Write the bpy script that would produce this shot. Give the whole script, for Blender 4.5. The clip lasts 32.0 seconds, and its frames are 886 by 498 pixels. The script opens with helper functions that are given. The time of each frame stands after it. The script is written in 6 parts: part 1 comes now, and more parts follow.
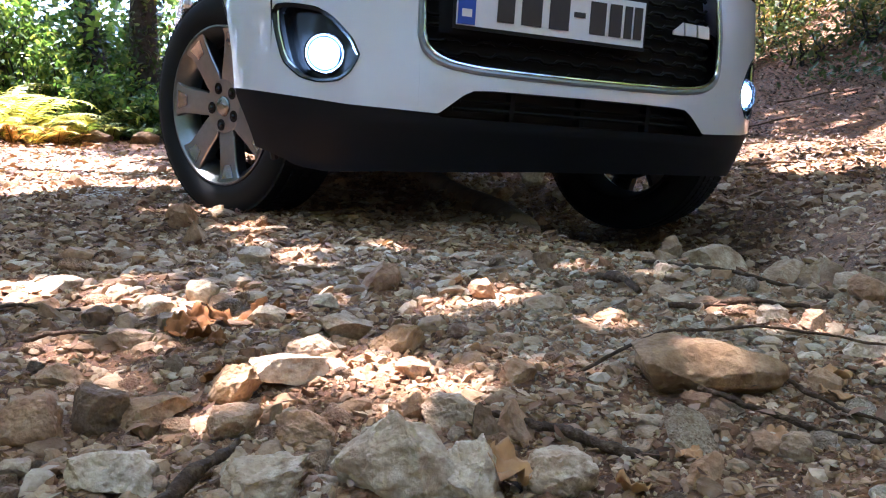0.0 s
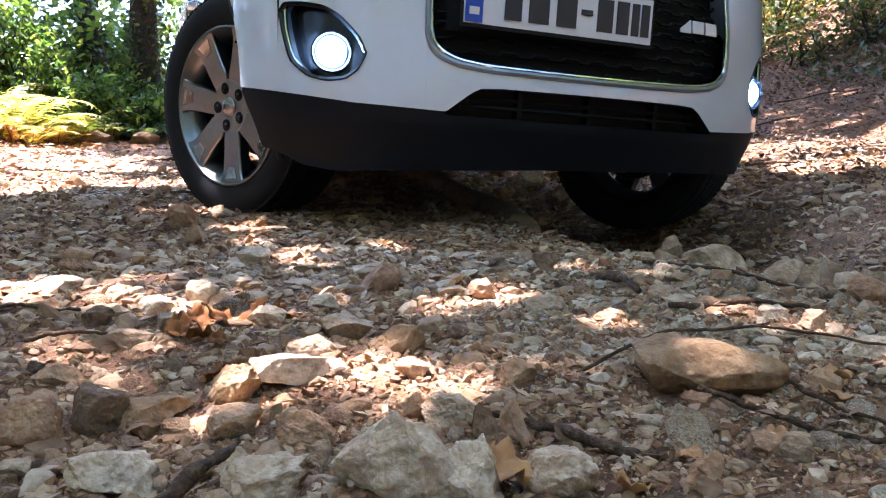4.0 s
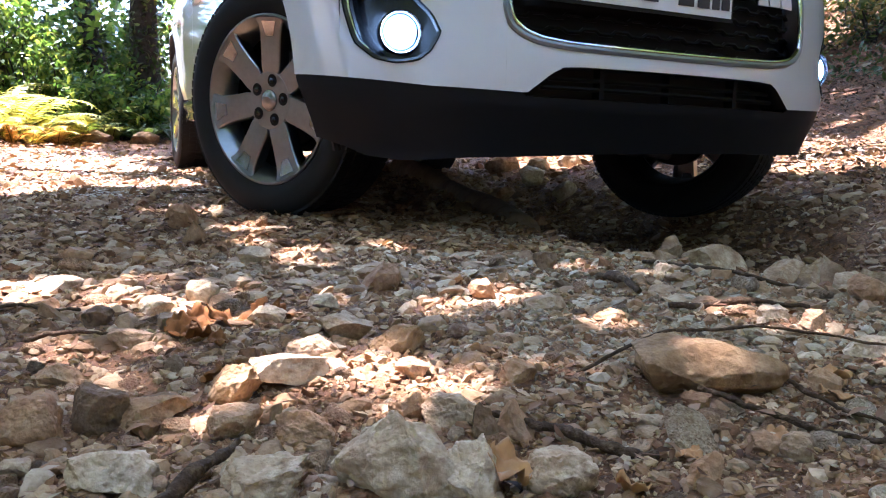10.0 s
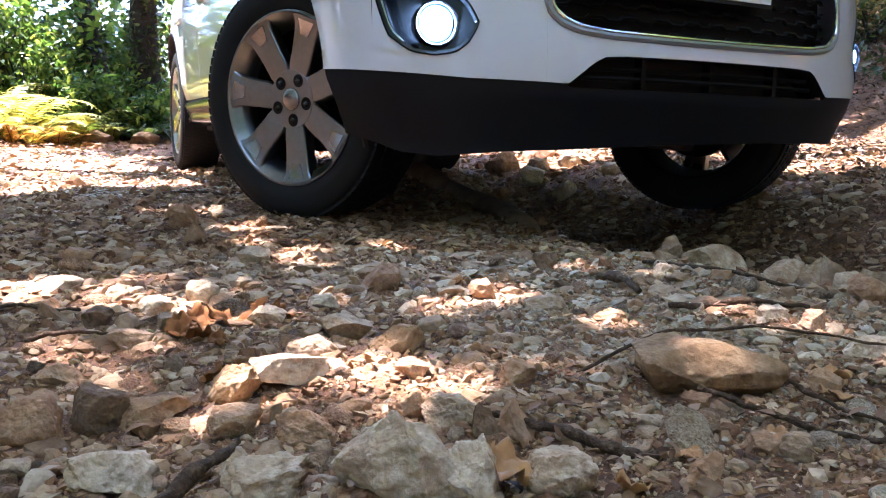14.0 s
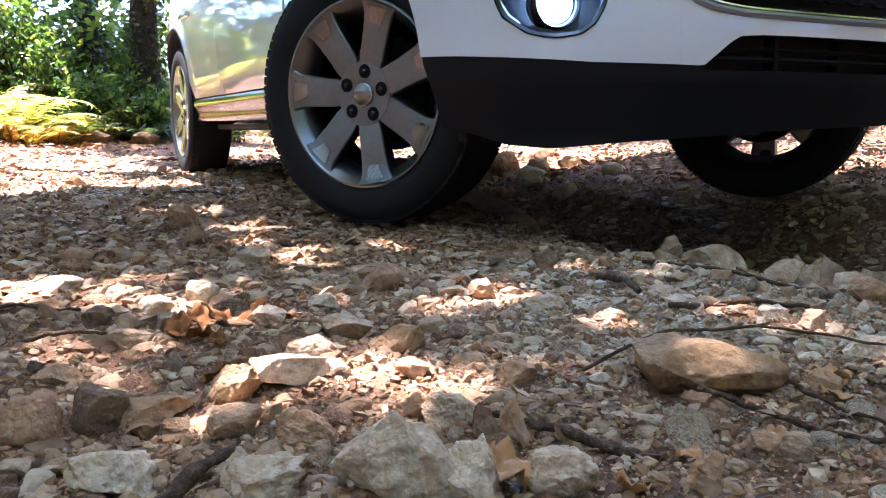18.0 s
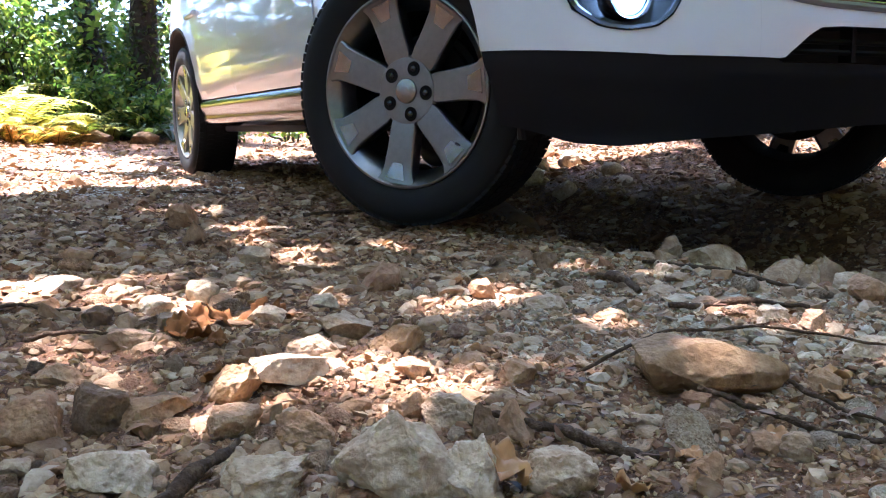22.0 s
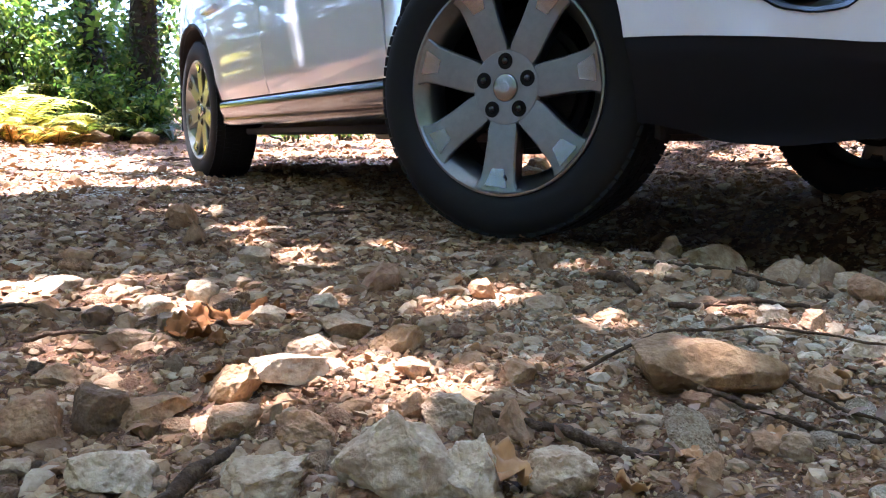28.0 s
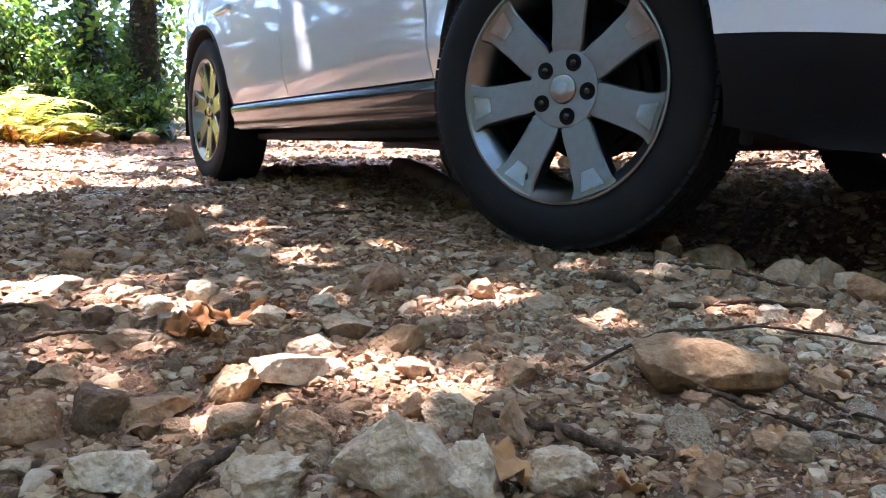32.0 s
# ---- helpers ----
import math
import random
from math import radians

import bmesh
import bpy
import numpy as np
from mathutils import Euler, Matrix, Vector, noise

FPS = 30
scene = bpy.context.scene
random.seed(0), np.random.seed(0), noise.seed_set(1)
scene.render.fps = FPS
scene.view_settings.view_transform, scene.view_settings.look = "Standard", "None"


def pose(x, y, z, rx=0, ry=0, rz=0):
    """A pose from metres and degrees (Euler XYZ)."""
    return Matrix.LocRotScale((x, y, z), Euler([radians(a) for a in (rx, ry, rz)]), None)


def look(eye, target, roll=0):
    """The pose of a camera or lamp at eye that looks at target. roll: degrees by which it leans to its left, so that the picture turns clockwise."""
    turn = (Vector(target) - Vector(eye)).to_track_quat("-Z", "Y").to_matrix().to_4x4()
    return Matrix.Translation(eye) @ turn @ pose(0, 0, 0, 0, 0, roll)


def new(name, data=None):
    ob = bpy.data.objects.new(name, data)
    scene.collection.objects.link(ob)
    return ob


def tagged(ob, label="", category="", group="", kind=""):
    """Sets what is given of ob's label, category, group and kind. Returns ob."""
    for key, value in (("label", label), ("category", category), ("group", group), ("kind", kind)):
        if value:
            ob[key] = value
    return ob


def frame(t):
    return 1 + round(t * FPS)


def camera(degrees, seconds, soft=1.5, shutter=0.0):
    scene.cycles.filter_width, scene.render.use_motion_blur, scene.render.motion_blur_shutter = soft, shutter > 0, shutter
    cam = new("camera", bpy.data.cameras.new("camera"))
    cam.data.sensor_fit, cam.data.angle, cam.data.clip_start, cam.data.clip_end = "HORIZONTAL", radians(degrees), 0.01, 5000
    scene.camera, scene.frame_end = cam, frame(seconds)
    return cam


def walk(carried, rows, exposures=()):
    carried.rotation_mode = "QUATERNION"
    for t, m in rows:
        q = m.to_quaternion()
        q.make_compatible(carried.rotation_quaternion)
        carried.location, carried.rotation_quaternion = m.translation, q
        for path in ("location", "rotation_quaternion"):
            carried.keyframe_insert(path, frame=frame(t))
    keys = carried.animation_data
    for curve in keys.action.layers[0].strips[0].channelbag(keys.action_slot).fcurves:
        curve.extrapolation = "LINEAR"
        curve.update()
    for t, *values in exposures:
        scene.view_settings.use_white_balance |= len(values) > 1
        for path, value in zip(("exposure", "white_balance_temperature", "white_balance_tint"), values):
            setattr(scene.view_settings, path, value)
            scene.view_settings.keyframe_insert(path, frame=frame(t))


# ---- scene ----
# The camera lies low on the stony track and does not move.
EYE_Z = 0.29
cam = camera(57.1, 32.0, soft=1.15)
STAND = look((0, 0, EYE_Z), (0, 10, EYE_Z - 1.5838))
walk(cam, [(0.0, STAND), (32.0, STAND)], exposures=[(0.0, 3.62, 4920, 18), (12.0, 3.62, 5000, 19), (19.0, 3.60, 4900, 18), (32.0, 3.60, 4850, 17)])

# Light: high sun from the left through the crowns, and the sky.
SUN_DIR = Vector((-0.30, 0.15, 0.94)).normalized()
world = bpy.data.worlds.new("world")
scene.world = world
world.use_nodes = True
wn = world.node_tree.nodes
sky = wn.new("ShaderNodeTexSky")
sky.sky_type = "NISHITA"
sky.sun_disc = False
sky.sun_elevation = math.asin(SUN_DIR.z)
sky.sun_rotation = math.atan2(SUN_DIR.x, SUN_DIR.y)
sky.air_density, sky.dust_density, sky.ozone_density = 1.0, 2.0, 1.0
wn["Background"].inputs["Strength"].default_value = 0.125
world.node_tree.links.new(sky.outputs["Color"], wn["Background"].inputs["Color"])
sun_data = bpy.data.lights.new("sun", "SUN")
sun_data.energy, sun_data.angle, sun_data.color = 5.0, radians(0.6), (1.0, 0.81, 0.62)
sun = new("sun", sun_data)
sun.matrix_world = look(SUN_DIR * 40, (0, 0, 0))

# ---- materials ----
def ramp_stops(node, stops):
    el = node.color_ramp.elements
    while len(el) > 1:
        el.remove(el[-1])
    el[0].position, el[0].color = stops[0][0], (*stops[0][1], 1)
    for p, c in stops[1:]:
        el.new(p).color = (*c, 1)


def surface(name, stops, scale=8.0, detail=6.0, rough=(0.6, 0.9), bump=0.3, bump_scale=40.0, bump_dist=0.01,
            metal=0.0, coat=0.0, island=0.0, object_random=0.0, island_stops=None, island_mix=0.6, mottle=None, coords="Object", spec=0.5):
    """A noise-driven principled surface. stops: colour ramp over a noise; island_stops: a second ramp over each piece's random number."""
    m = bpy.data.materials.new(name)
    m.use_nodes = True
    n, l = m.node_tree.nodes, m.node_tree.links
    b = n["Principled BSDF"]
    co = n.new("ShaderNodeTexCoord")
    no = n.new("ShaderNodeTexNoise")
    no.inputs["Scale"].default_value, no.inputs["Detail"].default_value, no.inputs["Roughness"].default_value = scale, detail, 0.62
    l.new(co.outputs[coords], no.inputs["Vector"])
    ra = n.new("ShaderNodeValToRGB")
    ramp_stops(ra, stops)
    fac = no.outputs["Fac"]
    if island or object_random:
        src = n.new("ShaderNodeNewGeometry").outputs["Random Per Island"] if island else n.new("ShaderNodeObjectInfo").outputs["Random"]
        ma = n.new("ShaderNodeMath")
        ma.operation = "MULTIPLY_ADD"
        ma.inputs[1].default_value = island or object_random
        l.new(src, ma.inputs[0])
        su = n.new("ShaderNodeMath")
        su.operation = "SUBTRACT"
        l.new(no.outputs["Fac"], su.inputs[0])
        su.inputs[1].default_value = (island or object_random) / 2
        l.new(su.outputs[0], ma.inputs[2])
        fac = ma.outputs[0]
    l.new(fac, ra.inputs["Fac"])
    colour = ra.outputs["Color"]
    if island_stops:
        ge = n.new("ShaderNodeNewGeometry").outputs["Random Per Island"] if not object_random else n.new("ShaderNodeObjectInfo").outputs["Random"]
        r2 = n.new("ShaderNodeValToRGB")
        ramp_stops(r2, island_stops)
        l.new(ge, r2.inputs["Fac"])
        mx = n.new("ShaderNodeMix")
        mx.data_type = "RGBA"
        mx.inputs["Factor"].default_value = island_mix
        l.new(colour, mx.inputs["A"])
        l.new(r2.outputs["Color"], mx.inputs["B"])
        colour = mx.outputs["Result"]
    if mottle:
        tone, size, amount = mottle
        n3 = n.new("ShaderNodeTexNoise")
        n3.inputs["Scale"].default_value, n3.inputs["Detail"].default_value, n3.inputs["Roughness"].default_value = size, 9.0, 0.7
        l.new(co.outputs[coords], n3.inputs["Vector"])
        m3 = n.new("ShaderNodeMapRange")
        m3.inputs["From Min"].default_value, m3.inputs["From Max"].default_value = 0.47, 0.62
        m3.inputs["To Max"].default_value = amount
        l.new(n3.outputs["Fac"], m3.inputs["Value"])
        x3 = n.new("ShaderNodeMix")
        x3.data_type = "RGBA"
        l.new(m3.outputs["Result"], x3.inputs["Factor"])
        l.new(colour, x3.inputs["A"])
        x3.inputs["B"].default_value = (*tone, 1)
        colour = x3.outputs["Result"]
    l.new(colour, b.inputs["Base Color"])
    mr = n.new("ShaderNodeMapRange")
    mr.inputs["To Min"].default_value, mr.inputs["To Max"].default_value = rough
    l.new(no.outputs["Fac"], mr.inputs["Value"])
    l.new(mr.outputs["Result"], b.inputs["Roughness"])
    b.inputs["Metallic"].default_value = metal
    b.inputs["Coat Weight"].default_value = coat
    b.inputs["Coat Roughness"].default_value = 0.04
    b.inputs["Specular IOR Level"].default_value = spec
    if bump:
        n2 = n.new("ShaderNodeTexNoise")
        n2.inputs["Scale"].default_value, n2.inputs["Detail"].default_value = bump_scale, 8.0
        l.new(co.outputs[coords], n2.inputs["Vector"])
        bu = n.new("ShaderNodeBump")
        bu.inputs["Strength"].default_value, bu.inputs["Distance"].default_value = bump, bump_dist
        l.new(n2.outputs["Fac"], bu.inputs["Height"])
        l.new(bu.outputs["Normal"], b.inputs["Normal"])
    return m


def foliage(name, stops, thin=0.45, gloss=0.45):
    """Leaf: diffuse and gloss, with light that comes through; each leaf has its own tone."""
    m = bpy.data.materials.new(name)
    m.use_nodes = True
    n, l = m.node_tree.nodes, m.node_tree.links
    b = n["Principled BSDF"]
    ra = n.new("ShaderNodeValToRGB")
    ramp_stops(ra, stops)
    l.new(n.new("ShaderNodeNewGeometry").outputs["Random Per Island"], ra.inputs["Fac"])
    l.new(ra.outputs["Color"], b.inputs["Base Color"])
    b.inputs["Roughness"].default_value = gloss
    b.inputs["Specular IOR Level"].default_value = 0.5 if gloss < 0.55 else 0.1
    t = n.new("ShaderNodeBsdfTranslucent")
    br = n.new("ShaderNodeMix")
    br.data_type, br.blend_type = "RGBA", "MULTIPLY"
    br.inputs["Factor"].default_value = 1.0
    l.new(ra.outputs["Color"], br.inputs["A"])
    br.inputs["B"].default_value = (1.9, 1.7, 0.7, 1)
    l.new(br.outputs["Result"], t.inputs["Color"])
    mx = n.new("ShaderNodeMixShader")
    mx.inputs["Fac"].default_value = thin
    l.new(b.outputs[0], mx.inputs[1])
    l.new(t.outputs[0], mx.inputs[2])
    l.new(mx.outputs[0], n["Material Output"].inputs["Surface"])
    return m


def glow(name, colour, strength):
    m = bpy.data.materials.new(name)
    m.use_nodes = True
    b = m.node_tree.nodes["Principled BSDF"]
    b.inputs["Base Color"].default_value = (0.8, 0.8, 0.8, 1)
    b.inputs["Emission Color"].default_value = (*colour, 1)
    b.inputs["Emission Strength"].default_value = strength
    return m


STONE_TONES = [(0.0, (0.0863, 0.0369, 0.0172)), (0.2, (0.184, 0.0891, 0.0416)), (0.42, (0.277, 0.151, 0.074)), (0.65, (0.351, 0.215, 0.113)),
               (0.84, (0.403, 0.274, 0.154)), (0.96, (0.489, 0.356, 0.213)), (1.0, (0.607, 0.483, 0.325))]
M_soil = surface("soil", [(0.25, (0.0443, 0.0169, 0.00667)), (0.45, (0.128, 0.0547, 0.022)), (0.6, (0.226, 0.109, 0.047)), (0.8, (0.322, 0.182, 0.088))],
                 scale=22, detail=12, rough=(0.85, 1.0), bump=1.0, bump_scale=150, bump_dist=0.008, mottle=((0.0321, 0.0166, 0.00735), 60.0, 0.7))
M_badge = surface("satin_chrome", [(0.3, (0.62, 0.62, 0.63)), (0.7, (0.72, 0.72, 0.73))], scale=9, rough=(0.3, 0.4), bump=0, metal=0.4)
M_grille = surface("matt_black", [(0.3, (0.0036, 0.0036, 0.004)), (0.7, (0.0055, 0.0055, 0.006))], scale=9, rough=(0.5, 0.65), bump=0, spec=0.12)
M_gravel = surface("gravel", [(0.2, (0.113, 0.0526, 0.0243)), (0.42, (0.258, 0.14, 0.068)), (0.6, (0.362, 0.228, 0.121)), (0.8, (0.491, 0.361, 0.219))],
                   scale=130, detail=6, rough=(0.75, 0.95), bump=0.6, bump_scale=420, bump_dist=0.002, island=0.3,
                   island_stops=STONE_TONES, island_mix=0.6, spec=0.3)
M_litter = foliage("dry_leaf_litter", [(0.0, (0.0552, 0.0268, 0.0154)), (0.3, (0.12, 0.0614, 0.0351)), (0.6, (0.202, 0.117, 0.0696)), (0.88, (0.296, 0.19, 0.123)), (1.0, (0.433, 0.318, 0.226))], thin=0.08, gloss=0.6)
M_bank_litter = foliage("dull_leaf_litter", [(0.0, (0.05, 0.034, 0.026)), (0.4, (0.105, 0.075, 0.057)), (0.75, (0.18, 0.135, 0.105)), (1.0, (0.34, 0.27, 0.21))], thin=0.05, gloss=0.9)
M_leaf = foliage("tree_leaf", [(0.0, (0.045, 0.08, 0.034)), (0.5, (0.075, 0.12, 0.05)), (0.9, (0.13, 0.17, 0.065)), (1.0, (0.22, 0.25, 0.085))], thin=0.5)
M_ivy = foliage("ivy_leaf", [(0.0, (0.02, 0.04, 0.014)), (0.6, (0.04, 0.075, 0.02)), (0.9, (0.08, 0.11, 0.03)), (1.0, (0.20, 0.13, 0.05))], thin=0.25, gloss=0.35)
# Fern leaf with strong sunlight already in its pale yellow-green.
M_fern_lit = foliage("sunlit_fern_leaf", [(0.0, (0.16, 0.20, 0.04)), (0.4, (0.30, 0.32, 0.08)), (0.75, (0.44, 0.43, 0.15)), (1.0, (0.58, 0.54, 0.30))], thin=0.5)
M_bark = surface("bark", [(0.3, (0.012, 0.011, 0.011)), (0.55, (0.032, 0.028, 0.025)), (0.8, (0.07, 0.062, 0.053))], scale=12, rough=(0.85, 1.0), bump=1.0, bump_scale=30, bump_dist=0.03)
M_stick = surface("dead_wood", [(0.3, (0.035, 0.02, 0.012)), (0.55, (0.085, 0.053, 0.032)), (0.8, (0.19, 0.135, 0.09))], scale=90, rough=(0.85, 1.0), bump=1.0, bump_scale=260, bump_dist=0.004, spec=0.15)
M_paint = surface("white_car_paint", [(0.3, (0.55, 0.56, 0.58)), (0.7, (0.59, 0.60, 0.62))], scale=3, rough=(0.28, 0.4), bump=0, coat=1.0)
M_plastic = surface("black_plastic", [(0.3, (0.010, 0.010, 0.0105)), (0.7, (0.015, 0.015, 0.0158))], scale=20, rough=(0.5, 0.65), bump=0.15, bump_scale=500, bump_dist=0.001, spec=0.18)
M_dirtyplastic = surface("dusty_black_plastic", [(0.40, (0.0045, 0.0072, 0.0115)), (0.7, (0.007, 0.010, 0.015)), (0.92, (0.015, 0.0175, 0.021))], scale=5, rough=(0.45, 0.7), bump=0.1, bump_scale=300, bump_dist=0.001, spec=0.2)
M_gloss = surface("gloss_black", [(0.3, (0.008, 0.008, 0.009)), (0.7, (0.012, 0.012, 0.013))], scale=5, rough=(0.12, 0.2), bump=0)
M_sill = surface("silver_trim", [(0.3, (0.042, 0.041, 0.040)), (0.7, (0.056, 0.054, 0.052))], scale=4, rough=(0.14, 0.2), bump=0, metal=0.8, coat=0.3)
M_chrome = surface("chrome", [(0.4, (0.55, 0.55, 0.56)), (0.7, (0.75, 0.75, 0.76))], scale=6, rough=(0.06, 0.16), bump=0, metal=1.0)
M_alloy = surface("alloy", [(0.3, (0.205, 0.212, 0.205)), (0.7, (0.24, 0.247, 0.238))], scale=60, rough=(0.28, 0.36), bump=0, metal=1.0)
M_barrel = surface("dark_barrel", [(0.35, (0.007, 0.007, 0.007)), (0.7, (0.014, 0.013, 0.012))], scale=18, rough=(0.75, 0.9), bump=0, spec=0.1)
M_rubber = surface("tyre_rubber", [(0.38, (0.0055, 0.0065, 0.008)), (0.65, (0.010, 0.0105, 0.011)), (0.85, (0.026, 0.024, 0.021))], scale=9, rough=(0.6, 0.85), bump=0.2, bump_scale=200, bump_dist=0.002, spec=0.22)
M_glass = surface("dark_glass", [(0.3, (0.01, 0.012, 0.013)), (0.7, (0.015, 0.017, 0.018))], scale=2, rough=(0.03, 0.06), bump=0, spec=0.6)
M_plate = surface("plate_white", [(0.3, (0.66, 0.66, 0.66)), (0.7, (0.74, 0.74, 0.74))], scale=10, rough=(0.35, 0.5), bump=0)
M_plate_blue = surface("plate_blue", [(0.3, (0.02, 0.06, 0.36)), (0.7, (0.025, 0.075, 0.42))], scale=10, rough=(0.35, 0.5), bump=0)
M_plate_ink = surface("plate_ink", [(0.3, (0.02, 0.018, 0.02)), (0.7, (0.035, 0.03, 0.03))], scale=10, rough=(0.5, 0.6), bump=0)
M_steel = surface("brake_steel", [(0.3, (0.09, 0.08, 0.075)), (0.7, (0.2, 0.17, 0.15))], scale=14, rough=(0.4, 0.6), bump=0, metal=0.8)
M_red = surface("tail_lamp_red", [(0.3, (0.3, 0.01, 0.01)), (0.7, (0.4, 0.015, 0.012))], scale=6, rough=(0.1, 0.2), bump=0)
M_lamp = glow("fog_lamp_light", (0.55, 0.78, 1.0), 60.0)
M_lens = glow("fog_lamp_rim", (0.25, 0.5, 1.0), 1.0)

# ---- helpers for building ----
rng = np.random.default_rng(7)


def mesh_of(name, verts, faces, material, smooth=False):
    me = bpy.data.meshes.new(name)
    v = np.asarray(verts, dtype=np.float32)
    if isinstance(faces, np.ndarray):
        nf, k = faces.shape
        me.vertices.add(len(v))
        me.vertices.foreach_set("co", v.ravel())
        me.loops.add(nf * k)
        me.loops.foreach_set("vertex_index", faces.astype(np.int32).ravel())
        me.polygons.add(nf)
        me.polygons.foreach_set("loop_start", np.arange(0, nf * k, k, dtype=np.int32))
        me.update(calc_edges=True)
    else:
        me.from_pydata([tuple(map(float, p)) for p in v], [], faces)
        me.update()
    me.polygons.foreach_set("use_smooth", np.full(len(me.polygons), smooth, dtype=bool))
    if material:
        me.materials.append(material)
    return me


def child(ob, parent):
    ob.parent = parent
    return ob


def part_mesh(name, me, parent, label=""):
    ob = child(new(name, me), parent)
    return tagged(ob, label) if label else ob


def part(name, bm, material, parent, label="", smooth=True):
    """Links a bmesh as one mesh under a thing or a part."""
    me = bpy.data.meshes.new(name)
    bmesh.ops.recalc_face_normals(bm, faces=bm.faces)
    for f in bm.faces:
        f.smooth = smooth
    bm.to_mesh(me)
    bm.free()
    me.materials.append(material)
    if smooth:
        me.set_sharp_from_angle(angle=radians(38))
    return part_mesh(name, me, parent, label)


# ---- terrain ----
def fbm(x, y, scale, seed, octaves=4):
    """Smooth value noise on a grid of random numbers, as arrays."""
    out, amp = np.zeros_like(x, dtype=float), 1.0
    for o in range(octaves):
        r = np.random.default_rng(seed + o).random((256, 256))
        u, v = x * scale * 2 ** o + 31.7 * o, y * scale * 2 ** o + 17.3 * o
        i, j = np.floor(u).astype(int), np.floor(v).astype(int)
        a, b = u - i, v - j
        a, b = a * a * (3 - 2 * a), b * b * (3 - 2 * b)
        g00, g10 = r[i % 256, j % 256], r[(i + 1) % 256, j % 256]
        g01, g11 = r[i % 256, (j + 1) % 256], r[(i + 1) % 256, (j + 1) % 256]
        out += amp * ((g00 * (1 - a) + g10 * a) * (1 - b) + (g01 * (1 - a) + g11 * a) * b - 0.5)
        amp *= 0.5
    return out


def near_line(x, y, pts):
    d = np.full(np.shape(x), 1e9)
    for (ax, ay), (bx, by) in zip(pts[:-1], pts[1:]):
        ux, uy = bx - ax, by - ay
        s = np.clip(((x - ax) * ux + (y - ay) * uy) / (ux * ux + uy * uy), 0, 1)
        d = np.minimum(d, np.hypot(x - ax - s * ux, y - ay - s * uy))
    return d


# The gully: its near lip (from the far end towards the camera) and how far the ground falls behind it.
LIP = [(-0.40, 5.6), (-0.02, 4.2), (0.16, 3.3), (0.19, 2.75), (0.21, 2.48), (0.26, 2.17), (0.33, 1.97), (0.40, 1.80), (0.50, 1.68), (0.62, 1.56), (0.70, 1.42), (0.80, 1.28), (1.2, 1.02), (2.2, 0.8)]
FLOOR = [(0.10, 5.6), (0.42, 3.9), (0.72, 3.05), (0.88, 2.45), (1.05, 2.05), (1.3, 1.7), (2.2, 1.35)]


def beyond(x, y, pts):
    """Distance from a line, positive on its right-hand far side."""
    best, side = np.full(np.shape(x), 1e9), np.ones(np.shape(x))
    for (ax, ay), (bx, by) in zip(pts[:-1], pts[1:]):
        ux, uy = bx - ax, by - ay
        k = np.clip(((x - ax) * ux + (y - ay) * uy) / (ux * ux + uy * uy), 0, 1)
        d = np.hypot(x - ax - k * ux, y - ay - k * uy)
        s = np.sign(ux * (y - ay) - uy * (x - ax))
        side = np.where(d < best, s, side)
        best = np.minimum(best, d)
    return best * np.where(side == 0, 1, side)


def ease(v, a, b):
    k = np.clip((v - a) / (b - a), 0, 1)
    return k * k * (3 - 2 * k)


def height(x, y):
    x, y = np.asarray(x, float), np.asarray(y, float)
    d = beyond(x, y, LIP) + 0.05 * fbm(x, y, 3.0, 41, 2)
    far_side = np.maximum(beyond(x, y, FLOOR), 0)
    h = -0.20 * ease(d, -0.05, 0.28) * np.exp(-(far_side / 0.36) ** 2) * np.interp(x, [0.8, 1.6], [1, 0.6]) * np.interp(y, [3.2, 4.6, 6.0], [1, 0.45, 0])
    s = 0.9 * x + 0.25 * y
    h = h + np.interp(s, [-50, 1.25, 2.0, 3.3, 4.6, 6.4, 9.0, 14.0, 40.0], [0, 0, 0.045, 0.20, 0.65, 1.55, 3.0, 4.2, 5.0])
    left = np.clip(-2.6 - x + 0.16 * np.clip(y - 6, 0, 8), 0, 30)
    h = h + 0.055 * np.minimum(left, 3.0) + 0.16 * np.clip(left - 3.0, 0, 8)
    far = np.clip(y - 6.5, 0, 60)
    h = h + 0.014 * far - 0.0011 * np.clip(far - 12, 0, 60) ** 2 * (np.clip(far - 12, 0, 60) < 40) - 1.76 * (far - 12 >= 40)
    fade = np.clip((7 - np.hypot(x, y - 1)) / 3, 0.35, 1)
    h = h + fade * (0.035 * fbm(x, y, 1.1, 11, 3) + 0.022 * fbm(x, y, 5.5, 21, 3)) + 0.012 * fbm(x, y, 17.0, 31, 2) * (fade > 0.5)
    return h


